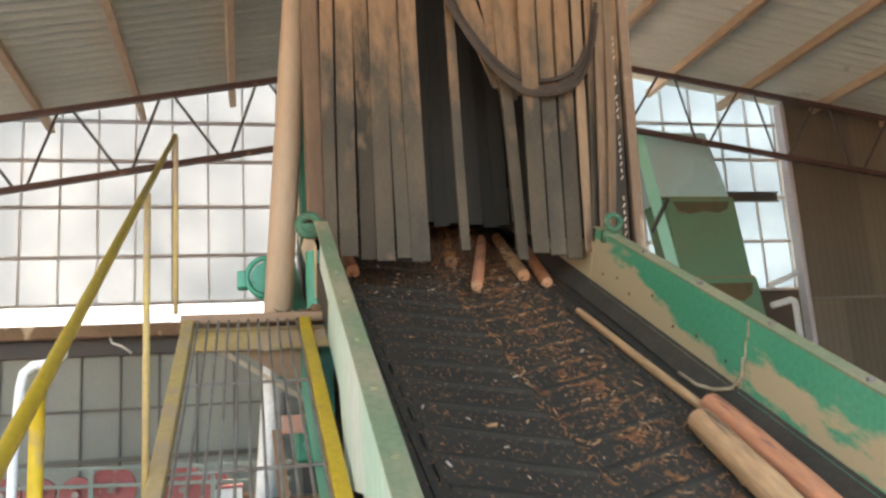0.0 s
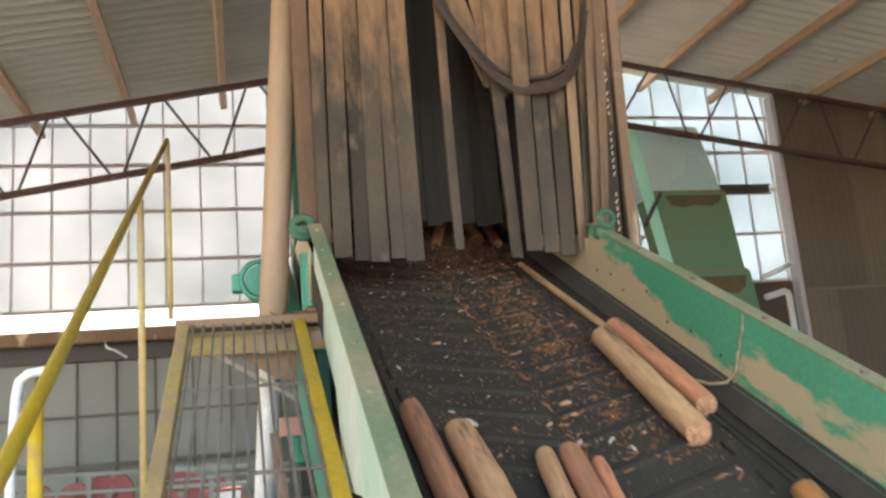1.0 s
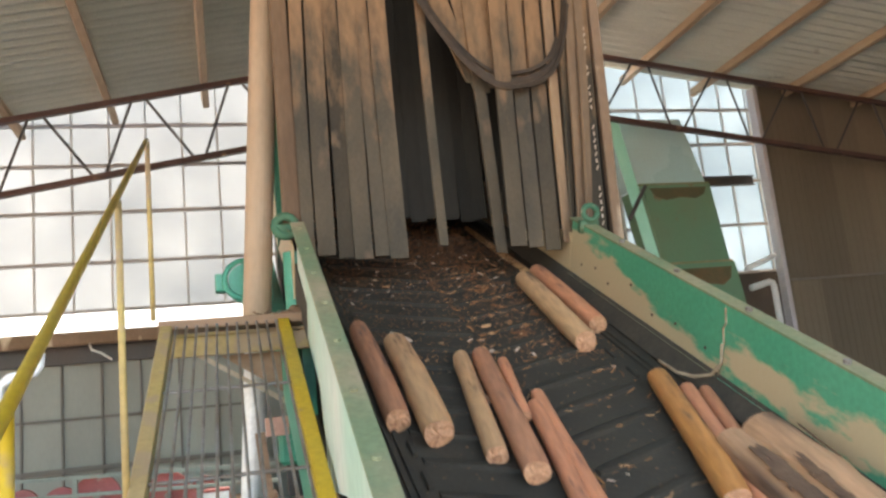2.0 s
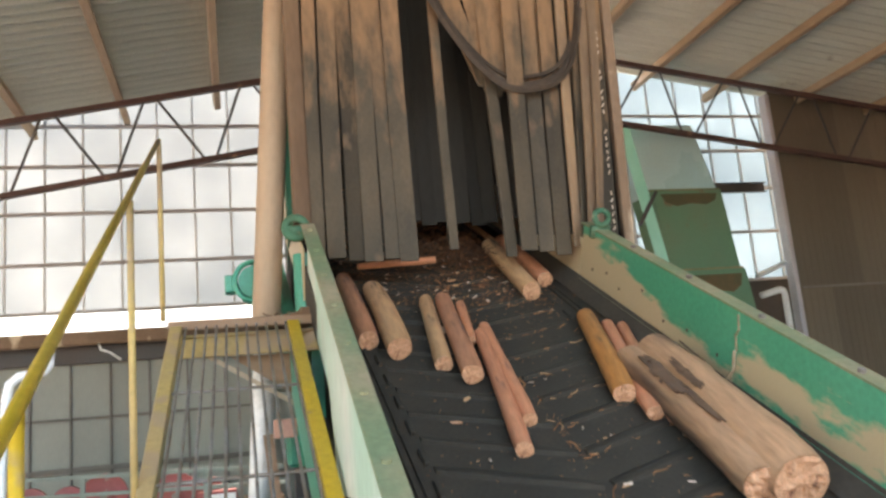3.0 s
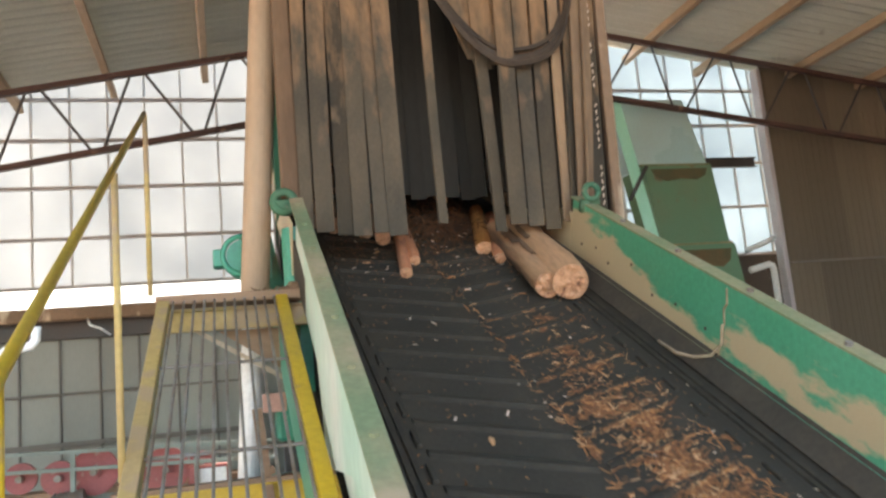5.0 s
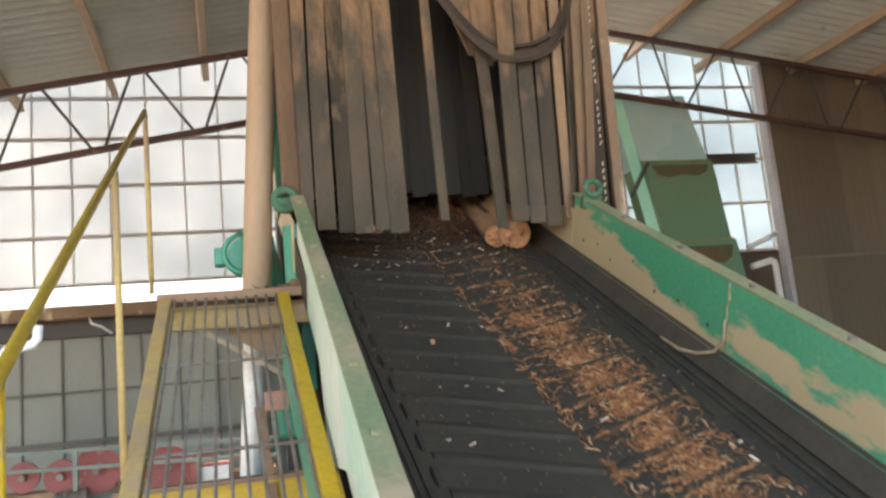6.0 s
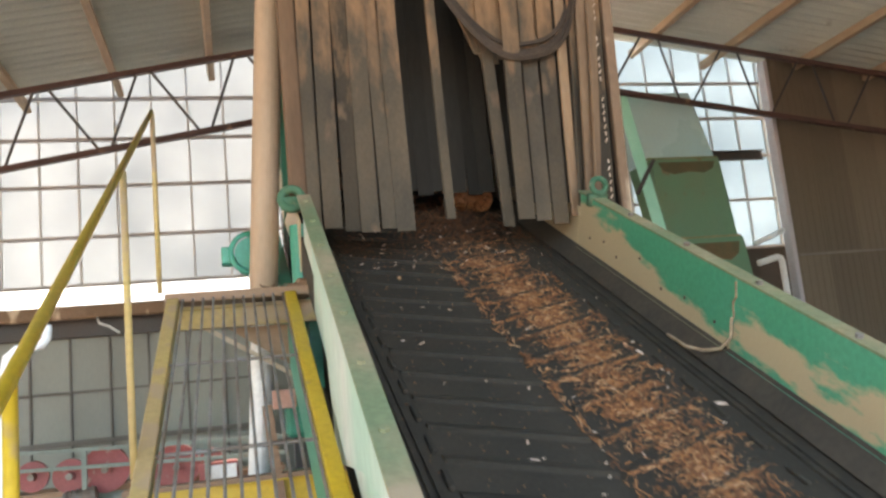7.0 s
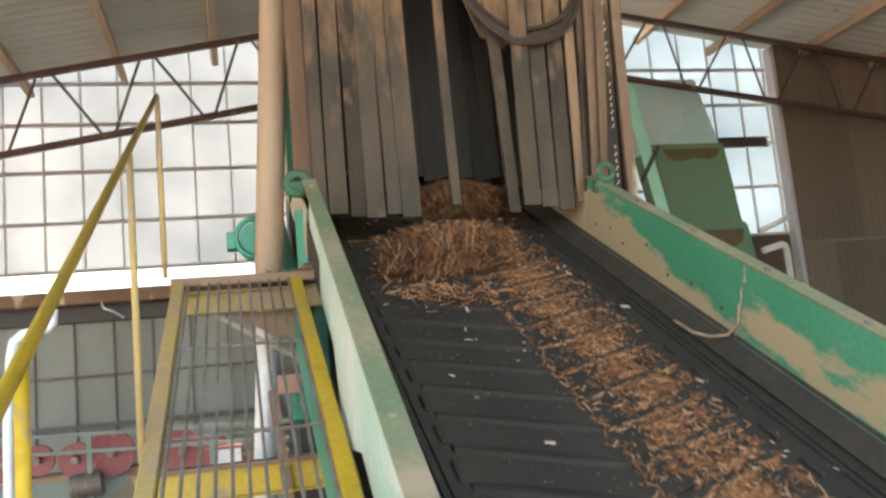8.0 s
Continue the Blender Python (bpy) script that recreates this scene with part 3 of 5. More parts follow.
def dusty_plate():
    """Green plate with tan dust caked over its lower part in ragged patches."""
    m = surface("green_plate_caked", (0.070, 0.335, 0.185), (0.095, 0.37, 0.21), 0.45, dirt=(0.05, 0.04, 0.03), dirt_level=0.73, dirt_scale=9)
    n, l = m.node_tree.nodes, m.node_tree.links
    bsdf = n["Principled BSDF"]
    old = bsdf.inputs["Base Color"].links[0].from_socket
    co = n.new("ShaderNodeTexCoord")
    sep, nz, mr, mx = n.new("ShaderNodeSeparateXYZ"), n.new("ShaderNodeTexNoise"), n.new("ShaderNodeMapRange"), n.new("ShaderNodeMix")
    mp = n.new("ShaderNodeMapping")
    mp.inputs["Rotation"].default_value = (-radians(SLOPE), 0, 0)
    l.new(co.outputs["Object"], mp.inputs["Vector"])
    l.new(mp.outputs["Vector"], sep.inputs[0])
    nz.inputs["Scale"].default_value, nz.inputs["Detail"].default_value, nz.inputs["Roughness"].default_value = 5.0, 10, 0.6
    streak = n.new("ShaderNodeMapping")
    streak.inputs["Scale"].default_value = (1, 0.6, 1.7)
    l.new(mp.outputs["Vector"], streak.inputs["Vector"])
    l.new(streak.outputs["Vector"], nz.inputs["Vector"])

    def math_node(kind, a, b, c=None):
        k = n.new("ShaderNodeMath")
        k.operation = kind
        for sock, val in zip(k.inputs, (a, b, c)):
            if isinstance(val, bpy.types.NodeSocket):
                l.new(val, sock)
            elif val is not None:
                sock.default_value = val
        return k.outputs[0]

    # the dust line's height along the conveyor, with a step where two plates meet
    along_s = n.new("ShaderNodeMapRange")
    along_s.inputs["From Min"].default_value, along_s.inputs["From Max"].default_value = -S0, 4.4 - S0
    l.new(sep.outputs["Y"], along_s.inputs["Value"])
    line = n.new("ShaderNodeValToRGB")
    stops = ((0.0, 0.30), (2.0, 0.26), (2.79, 0.275), (2.80, 0.135), (3.4, 0.20), (3.9, 0.30), (4.4, 0.37))
    for _ in range(len(stops) - 2):
        line.color_ramp.elements.new(0.5)
    for e, (s, h) in zip(line.color_ramp.elements, stops):
        e.position, e.color = s / 4.4, (h, h, h, 1)
    l.new(along_s.outputs["Result"], line.inputs["Fac"])
    height = math_node("SUBTRACT", sep.outputs["Z"], 0.5)
    rag = math_node("MULTIPLY_ADD", nz.outputs["Fac"], 0.46, -0.23)
    over = math_node("ADD", math_node("SUBTRACT", line.outputs["Color"], height), rag)
    # on the lower plate the foot stays green
    foot = math_node("ADD", math_node("SUBTRACT", height, 0.125), math_node("MULTIPLY", rag, 1.2))
    upper = math_node("GREATER_THAN", sep.outputs["Y"], 2.80 - S0)
    foot = math_node("ADD", foot, upper)
    mr.inputs["From Min"].default_value, mr.inputs["From Max"].default_value = -0.022, 0.028
    l.new(math_node("MINIMUM", over, foot), mr.inputs["Value"])
    mx.data_type = "RGBA"
    l.new(mr.outputs["Result"], mx.inputs[0])
    l.new(old, mx.inputs[6])
    mx.inputs[7].default_value = (0.52, 0.395, 0.235, 1)
    l.new(mx.outputs[2], bsdf.inputs["Base Color"])
    return m


GREEN_DIRTY = dusty_plate()
side_wall()

# ---- hood with its strip curtain ----
HY = 4.50
hood = thing("hood", (1.35, HY, 2.2), "dusty steel conveyor hood hung with rubber strips", "hood")
part("left_panel", bar(B(), (0.35, 4.80, 4.49), (0.47, 6.90, 4.49), 0.03, 3.42), GREEN_DARK, hood, "green side panel")
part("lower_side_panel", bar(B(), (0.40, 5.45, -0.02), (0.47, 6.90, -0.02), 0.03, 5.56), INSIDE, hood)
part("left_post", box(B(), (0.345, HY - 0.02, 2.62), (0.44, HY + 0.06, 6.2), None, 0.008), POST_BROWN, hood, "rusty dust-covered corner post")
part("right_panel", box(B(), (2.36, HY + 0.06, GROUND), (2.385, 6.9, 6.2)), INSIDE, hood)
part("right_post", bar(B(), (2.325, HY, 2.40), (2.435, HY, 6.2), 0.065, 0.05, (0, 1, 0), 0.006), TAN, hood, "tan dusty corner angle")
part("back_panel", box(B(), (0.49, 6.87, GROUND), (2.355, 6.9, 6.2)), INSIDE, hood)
part("top_panel", box(B(), (0.345, HY, 6.201), (2.46, 6.9, 6.24)), TAN, hood)
part("hanger_rail", box(B(), (0.44, HY + 0.04, 5.2), (2.36, HY + 0.1, 5.3)), DARK, hood)
part("hanger_rail", box(B(), (0.34, 5.15, 5.2), (2.30, 5.21, 5.3)), DARK, hood)
part("front_panel", box(B(), (0.44, HY + 0.02, 5.302), (2.36, HY + 0.1, 6.198)), TAN, hood)


def strip(x_top, x_low, w, y, z_low, twist=0.0, bow=0.0, z_top=5.2, rng=random.Random(7), mat=None, lean=0.0):
    """One hanging rubber strip, bowed a little and twisted about its length."""
    bm = B()
    n, th = 14, 0.012
    rows = []
    ph = rng.uniform(0, 6)
    for i in range(n + 1):
        u = i / n
        z = z_top + (z_low - z_top) * u
        x = x_top + (x_low - x_top) * u + bow * math.sin(math.pi * u) + 0.006 * math.sin(5 * u + ph)
        yy = y + 0.012 * math.sin(4 * u + ph * 2) + lean * u
        a = radians(twist) * u
        c, s = math.cos(a) * w / 2, math.sin(a) * w / 2
        nx, ny = -math.sin(a) * th / 2, math.cos(a) * th / 2
        rows.append([bm.verts.new(p) for p in ((x - c - nx, yy - s - ny, z), (x + c - nx, yy + s - ny, z), (x + c + nx, yy + s + ny, z), (x - c + nx, yy - s + ny, z))])
    for a, b in zip(rows, rows[1:]):
        for k in range(4):
            bm.faces.new((a[k], b[k], b[(k + 1) % 4], a[(k + 1) % 4]))
    bm.faces.new(rows[0]), bm.faces.new(rows[-1][::-1])
    bmesh.ops.recalc_face_normals(bm, faces=bm.faces)
    return part("strip", bm, mat or STRIP, hood)


rs = random.Random(11)
# left bunch, overlapping; where each hangs at the height of the dust line and at the belt
for k, (xa, xb, w) in enumerate(((0.495, 0.470, 0.075), (0.590, 0.570, 0.100), (0.686, 0.676, 0.088), (0.786, 0.777, 0.102), (0.877, 0.875, 0.084), (0.973, 0.970, 0.104))):
    strip(xb + (xa - xb) * 1.77, xb, w, HY + (0.0, -0.016, 0.004, -0.012, 0.008, -0.022)[k], 2.49 + rs.uniform(-0.02, 0.02), rs.uniform(-9, 9))
strip(1.225, 1.239, 0.058, HY - 0.01, 2.53, 18)
# right bunch
for k, (xa, xb, w, tw, yo) in enumerate(((1.555, 1.575, 0.082, 24, 0.0), (1.70, 1.680, 0.105, 5, -0.10), (1.845, 1.794, 0.092, -8, -0.02), (1.955, 1.905, 0.100, 7, -0.008))):
    strip(xb + (xa - xb) * 1.77, xb, w, HY + yo, 2.49 + rs.uniform(-0.02, 0.02), tw, lean=-yo * 0.6)
# strips gathered behind the looped band, fanned towards it
for xa, xb, w in ((1.29, 1.515, 0.06), (1.368, 1.56, 0.078), (1.467, 1.60, 0.085), (1.571, 1.66, 0.085), (1.66, 1.73, 0.085), (1.76, 1.80, 0.085), (1.90, 1.90, 0.08)):
    strip(xa - (xb - xa) * 0.9, xb, w, HY + 0.024, 3.50 + rs.uniform(-0.04, 0.03), rs.uniform(-22, 22), z_top=4.75)
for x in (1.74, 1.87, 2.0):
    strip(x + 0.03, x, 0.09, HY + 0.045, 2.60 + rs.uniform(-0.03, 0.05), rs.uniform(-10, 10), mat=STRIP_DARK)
# outer bunch beside the post, bellied out by the band
for k, (xa, xb, bow, tw) in enumerate(((2.05, 1.99, 0.0, 30), (2.10, 2.035, 0.02, 50), (2.155, 2.08, 0.03, 25), (2.20, 2.12, 0.045, 45))):
    strip(xb + (xa - xb) * 1.77, xb, 0.07, HY - 0.03 - 0.010 * k, 2.47 + 0.04 * rs.random(), tw, bow, mat=STRIP_TAN if k != 1 else STRIP)
strip(2.329, 2.205, 0.085, HY - 0.03, 2.50, 10)
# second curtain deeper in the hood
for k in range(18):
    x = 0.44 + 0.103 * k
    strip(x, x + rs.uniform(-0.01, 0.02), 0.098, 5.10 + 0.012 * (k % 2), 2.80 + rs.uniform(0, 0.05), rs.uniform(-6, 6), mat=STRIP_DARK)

LOOP_BAND = surface("dark_band_rubber", (0.075, 0.052, 0.036), (0.045, 0.034, 0.026), 0.8, big=6, sheen=0.3)


def sag(x, deep):
    """Height of the sagging band: a slack bight that climbs more steeply at its outer end."""
    u = (x - 1.70) / (0.46 if x < 1.70 else 0.455)
    return 3.51 - deep + (0.50 * abs(u) ** 1.75 if u < 0 else 0.16 * u * u + 0.36 * u ** 6)


def flat_band(pts, wide, thick, lay):
    """A flat rubber band swept through the points, its width standing across the sag."""
    bm = B()
    rings = []
    for i, p in enumerate(pts):
        d = (pts[min(i + 1, len(pts) - 1)] - pts[max(i - 1, 0)]).normalized()
        n = Vector((-d.z, 0, d.x)) * math.cos(lay) + Vector((0, -1, 0)) * math.sin(lay)
        b = d.cross(n)
        rings.append([bm.verts.new(p + n * a * wide / 2 + b * c * thick / 2) for a, c in ((-1, -1), (1, -1), (1, 1), (-1, 1))])
    for a, b in zip(rings, rings[1:]):
        for k in range(4):
            bm.faces.new((a[k], b[k], b[(k + 1) % 4], a[(k + 1) % 4]))
    bm.faces.new(rings[0]), bm.faces.new(rings[-1][::-1])
    bmesh.ops.recalc_face_normals(bm, faces=bm.faces)
    return bm


# looped bands across the curtain
for k in range(4):
    pts = []
    for i in range(29):
        x = 1.215 - 0.012 * k + (0.965 + 0.006 * k) * i / 28
        pts.append(Vector((x, HY - 0.045 - 0.014 * k, sag(x, 0.034 * k - 0.045 + 0.010 * math.sin(3 * x + 2 * k)))))
    part("looped_band", flat_band(pts, 0.027, 0.009, 0.25 * (k - 1.2)), LOOP_BAND, hood, "sagging flat rubber band")

# chain on the right post
for i in [k for k in range(30) if k % 9 not in (6, 7) and k != 21]:
    z = 2.60 + i * 0.043
    part("chain_link", rod(B(), (2.212 + 0.045 * i / 30 + 0.007 * (i % 2), HY - 0.06, z), (2.226 + 0.045 * i / 30 - 0.007 * (i % 2), HY - 0.06, z + 0.024), 0.004, 6), CHIP, hood)

# ---- leaning column pipe ----
t = thing("vertical_pipe", (-0.25, 4.78, GROUND), "dusty tan vertical pipe beside the hood", "pipe")
part("pipe", rod(B(), (0.172, 4.80, 2.04), (0.50, 4.80, 6.3), 0.08, 24), PIPE, t)
part("lower_pipe", rod(B(), (-0.20, 4.80, GROUND), (0.172, 4.80, 2.04), 0.066, 20), GALV, t, "pale galvanised lower length")

# ---- inclined walkway with its handrail ----
RX0, RX1, RH, RS = -0.30, 0.325, 0.03, 4.04
t = thing("walkway", on_belt(0, S0, 0), "inclined walkway of steel bars between yellow stringers", "walkway")
SKEW = 0.030 / 2.4


def walk_x(x, s):
    """The bars draw together a little towards the landing."""
    return x + (s - RS + 2.4) * SKEW * (RX1 - x) / (RX1 - RX0)


for x, mat in ((RX0, YELLOW_DUSTY), (RX1 - 0.03, YELLOW)):
    part("stringer", bar(B(), on_belt(walk_x(x, S0), S0, RH - 0.02), on_belt(walk_x(x, RS), RS, RH - 0.02), 0.056, 0.062, (0, 0, 1), 0.004), mat, t)
for k in range(11):
    x = RX0 + 0.05 + (RX1 - RX0 - 0.12) * k / 10
    part("bar", rod(B(), on_belt(walk_x(x, S0), S0, RH), on_belt(walk_x(x, RS), RS, RH), 0.0065, 6), STEEL, t)
for s in [RS - 0.02 - 0.72 * k for k in range(1, 14)]:
    part("cross_bar", rod(B(), on_belt(RX0, s, RH - 0.015), on_belt(RX1, s, RH - 0.015), 0.007, 6), STEEL, t)
for s in (-5.5, -3.2, -0.9, 1.4):
    for x in (RX0, RX1 - 0.03):
        p = on_belt(x, s, RH - 0.05)
        part("leg", bar(B(), p, (p.x, p.y, GROUND), 0.05, 0.05, (0, 1, 0)), YELLOW, t)

t = thing("handrail", on_belt(-0.33, S0, 0), "sloping yellow tubular handrail beside the walkway", "handrail")
RAILX, RAILH = -0.32, 0.905
top = Vector((-0.343, 4.42, 3.165))
part("top_rail", rod(B(), top + (Vector((-0.32, 1.50, 1.762)) - top) * 3.0, top, 0.0125, 12), YELLOW, t, smooth=True)
for y, r in ((-2.9, 0.0115), (-1.4, 0.0115), (1.41, 0.0115), (2.92, 0.0118), (4.37, 0.013)):
    zr = top.z + (y - top.y) * (3.165 - 1.762) / 2.92
    part("post", rod(B(), (RAILX - (0.017 if y > 4 else 0.004), y, zr - (0.94 if y > 4 else 1.02)), (RAILX - (0.017 if y > 4 else 0.004), y, zr - 0.005), r, 10), YELLOW_DUSTY if y > 2 else YELLOW, t, smooth=True)

# landing at the head of the walkway
t = thing("landing", (0.05, 4.45, 2.0), "dirty board landing on yellow channel beams", "landing")
for k in range(4):
    part("board", box(B(), (-0.31, 4.275 + 0.088 * k, 2.135), (0.45, 4.275 + 0.088 * k + 0.082, 2.185 + 0.004 * (k % 2)), None, 0.005), PLANK, t)
bm = B()
bmesh.ops.create_icosphere(bm, subdivisions=3, radius=1.0)
for v in bm.verts:
    v.co = Vector((0.395 + 0.085 * v.co.x, 4.40 + 0.08 * v.co.y, 2.175 + 0.055 * max(v.co.z, -0.2))) + v.co * 0.03 * noise.noise(v.co * 2.7)
for k in range(40):
    a, q = rs.uniform(0, 6.28), rs.uniform(0, 0.09)
    p = Vector((0.33 + q * math.cos(a) * 2.2, 4.33 + abs(q * math.sin(a)), 2.192))
    bar(bm, p, p + Vector((rs.uniform(-0.04, 0.04), rs.uniform(-0.03, 0.03), rs.uniform(0.0, 0.02))), 0.006, 0.004)
part("dirt_mound", bm, HEAP, t, "brown bark dirt piled on the boards")
part("front_channel", channel(B(), (-0.31, 4.29, 2.055), (0.45, 4.29, 2.055), 0.05, 0.11), YELLOW_DUSTY, t)
part("brace", bar(B(), (-0.176, 4.33, 2.04), (0.33, 4.33, 1.715), 0.02, 0.022), BRACE, t, "thin dusty diagonal brace")
bm = B()
vs = [bm.verts.new(p) for p in ((-0.02, 4.38, 2.0), (0.36, 4.38, 2.0), (0.36, 4.38, 1.74))]
bm.faces.new(vs)
slab(bm, 0.006)
part("gusset", bm, PLANK, t, "brown gusset sheet")
part("lower_channel", channel(B(), (-0.52, 4.34, 1.17), (0.63, 4.34, 1.17), 0.06, 0.14), YELLOW, t, "bright yellow channel beam")
part("lower_board", box(B(), (-0.54, 4.30, 1.243), (0.63, 4.42, 1.265)), PLANK, t)
part("post", box(B(), (0.39, 4.40, 1.66), (0.45, 4.46, 2.13)), GREEN_CLEAN, t)
part("lower_post", box(B(), (0.40, 4.41, GROUND), (0.44, 4.45, 1.659)), DARK, t)
for z in (2.09, 1.2):
    part("bracket", box(B(), (0.10, 4.40, z - 0.03), (0.36, 4.86, z + 0.03)), GREEN_CLEAN, t)
part("plank", bar(B(), (0.20, 4.34, 1.02), (0.15, 4.34, 1.60), 0.05, 0.03, (0, 1, 0)), PLANK, t)

t = thing("pink_plate", (0.25, 4.9, 1.6), "small salmon-pink plate hung under the landing", "plate")
part("plate", box(B(), (0.19, 4.62, 1.57), (0.315, 4.635, 1.67), None, 0.004), PINK, t)
t = thing("gear_unit", (0.36, 5.0, 1.5), "small green gear unit below the conveyor wall", "gear unit")
part("body", box(B(), (0.27, 4.86, 1.40), (0.46, 5.05, 1.62), None, 0.02), GREEN_CLEAN, t)
part("shaft", rod(B(), (0.365, 4.80, 1.50), (0.365, 4.87, 1.50), 0.05, 14), GREEN_CLEAN, t)
part("pedestal", box(B(), (0.31, 4.9, GROUND), (0.42, 5.0, 1.40)), DARK, t)

# ---- green machinery behind the landing ----
t = thing("drive_motor", (0.02, 5.2, 2.4), "green geared motor with a round flanged cover", "motor")
part("housing", rod(B(), (0.135, 5.02, 2.49), (0.135, 5.35, 2.49), 0.095, 24), GREEN_CLEAN, t)
part("rim", tube(B(), [(0.135 + 0.115 * math.cos(a), 5.01, 2.49 + 0.115 * math.sin(a)) for a in (2 * math.pi * k / 24 for k in range(25))], 0.016, 6), GREEN_CLEAN, t, smooth=True)
part("junction_box", box(B(), (-0.036, 5.02, 2.43), (0.03, 5.14, 2.535), None, 0.008), GREEN_CLEAN, t)
part("mount", box(B(), (0.12, 5.08, 2.36), (0.30, 5.3, 2.62)), GREEN_CLEAN, t)
t = thing("green_cylinder", (0.40, 4.6, 2.3), "green painted steel cylinder beside the conveyor wall", "cylinder")
part("body", rod(B(), (0.40, 4.62, 2.22), (0.40, 4.62, 2.56), 0.062, 20), GREEN_CLEAN, t)
part("foot", box(B(), (0.36, 4.57, 1.9), (0.45, 4.67, 2.22)), GREEN_CLEAN, t)
part("stand", box(B(), (0.38, 4.59, GROUND), (0.43, 4.65, 1.9)), DARK, t)

# ---- green elevator casing on the far side ----
def casing():
    t = thing("elevator_casing", (6.8, 11.6, GROUND), "tall leaning green sheet-metal elevator casing with bands", "casing")
    top, low = Vector((6.12, 11.3, 5.78)), Vector((6.85, 11.3, 1.4))
    d = low - top
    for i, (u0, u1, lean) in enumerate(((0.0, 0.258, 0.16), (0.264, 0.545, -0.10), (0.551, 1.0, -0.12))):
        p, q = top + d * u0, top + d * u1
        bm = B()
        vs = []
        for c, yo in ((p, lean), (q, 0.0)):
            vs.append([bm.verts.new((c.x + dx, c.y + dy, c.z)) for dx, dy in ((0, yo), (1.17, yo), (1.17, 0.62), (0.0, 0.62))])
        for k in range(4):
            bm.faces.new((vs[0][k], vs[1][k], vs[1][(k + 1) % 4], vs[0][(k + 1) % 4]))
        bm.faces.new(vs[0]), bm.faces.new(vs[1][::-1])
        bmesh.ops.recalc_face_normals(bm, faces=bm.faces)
        part("section", bm, CASING if i else CASING_TOP, t, "" if i else "top section coloured blue-green for its pale sky reflection")
        if i:
            rust = B()
            face = [(0.10, 0.03), (1.08, 0.03), (1.02, 0.10), (0.86, 0.14), (0.6, 0.125), (0.34, 0.15), (0.17, 0.11)]
            rust.faces.new([rust.verts.new((p.x + dx + (q.x - p.x) * v, p.y + lean * (1 - v) - 0.006, p.z + (q.z - p.z) * v)) for dx, v in ((a, b * 1.3) for a, b in face)])
            slab(rust, 0.003)
            part("rust_patch", rust, RUST_PATCH, t, "brown rust bleeding under the band")
        part("band", bar(B(), (q.x - 0.02, 11.27, q.z), (q.x + 1.19, 11.27, q.z), 0.05, 0.035), FLANGE, t)
    # strip along the casing's left edge, paler green than its front
    side = [top + Vector((-0.17, 0.10, 0.0)), top + Vector((-0.004, 0.04, 0.0)), low + Vector((-0.004, 0.0, 0.0)), low + Vector((-0.17, 0.06, 0.0))]
    bm = B()
    bm.faces.new([bm.verts.new(v) for v in side])
    slab(bm, 0.01)
    part("edge_panel", bm, MINT, t, "pale mint green edge panel")
    part("strut", bar(B(), (6.02, 11.2, 4.1), (6.36, 11.2, 4.62), 0.05, 0.05), DARK, t)
    part("foot", box(B(), (6.9, 11.3, GROUND), (8.0, 11.85, 1.4)), GREEN_CLEAN, t)
    return t


casing()
t = thing("crossbeam", (7.9, 11.9, 4.8), "dark steel crossbeam by the translucent wall", "beam")
part("beam", channel(B(), (7.2, 11.75, 4.80), (8.7, 11.75, 4.80), 0.08, 0.16), DARK, t)
t = thing("drain_pipe", (8.2, 11.4, 2.0), "white bent drain pipe beside the wall corner", "pipe")
part("branch", tube(B(), [(7.95, 11.3, 3.25), (8.3, 11.3, 3.36), (8.5, 11.3, 3.44)], 0.04, 8), WHITE, t, smooth=True)
part("pipe", tube(B(), [(7.98, 11.3, 2.94), (8.34, 11.3, 3.02), (8.38, 11.3, 3.00), (8.40, 11.3, 2.94), (8.42, 11.3, GROUND)], 0.05, 10), WHITE, t, smooth=True)

# white pipe and yellow post near the handrail
t = thing("downpipe", (-1.05, 4.2, GROUND), "white plastic pipe with an elbow", "pipe")
part("pipe", tube(B(), [(-1.05, 4.2, GROUND), (-1.026, 4.2, 1.54), (-1.008, 4.2, 1.86), (-0.995, 4.2, 1.928), (-0.957, 4.2, 1.961), (-0.895, 4.2, 1.969), (-0.850, 4.2, 1.978), (-0.829, 4.2, 2.005), (-0.825, 4.2, 2.065)], 0.022, 10), WHITE, t, smooth=True)

# red pulleys of the machine behind
t = thing("pulley_machine", (-1.2, 8.0, GROUND), "grey machine frame with a row of red pulleys", "machine")
part("frame", box(B(), (-3.0, 8.1, GROUND), (0.4, 8.5, 0.95)), RAIL_GREY, t)
part("top_sill", box(B(), (-3.0, 8.06, 0.952), (0.4, 8.5, 1.0)), PLANK, t)
for x, z, r in ((-2.004, 1.158, 0.14), (-1.721, 1.153, 0.13), (-1.421, 1.125, 0.145), (-1.135, 1.148, 0.20), (-0.546, 1.10, 0.20), (-0.248, 1.127, 0.105)):
    bm = B()
    rod(bm, (x, 7.98, z), (x, 8.04, z), r, 24)
    rod(bm, (x, 7.94, z), (x, 8.08, z), r * 0.28, 12)
    pulley = part("pulley", bm, RED, t, "dusty red belt pulley")
    part("bolt", rod(B(), (x, 7.91, z), (x, 7.95, z), 0.03, 8), STEEL, pulley)
for z in (1.335, 1.19):
    part("guard_rail", bar(B(), (-3.0, 7.8, z + 0.08), (0.4, 7.8, z - 0.062), 0.03, 0.03), RAIL_GREY, t)
part("belt_box", box(B(), (-0.353, 7.86, 0.93), (-0.02, 8.0, 1.114), None, 0.01), RED, t)
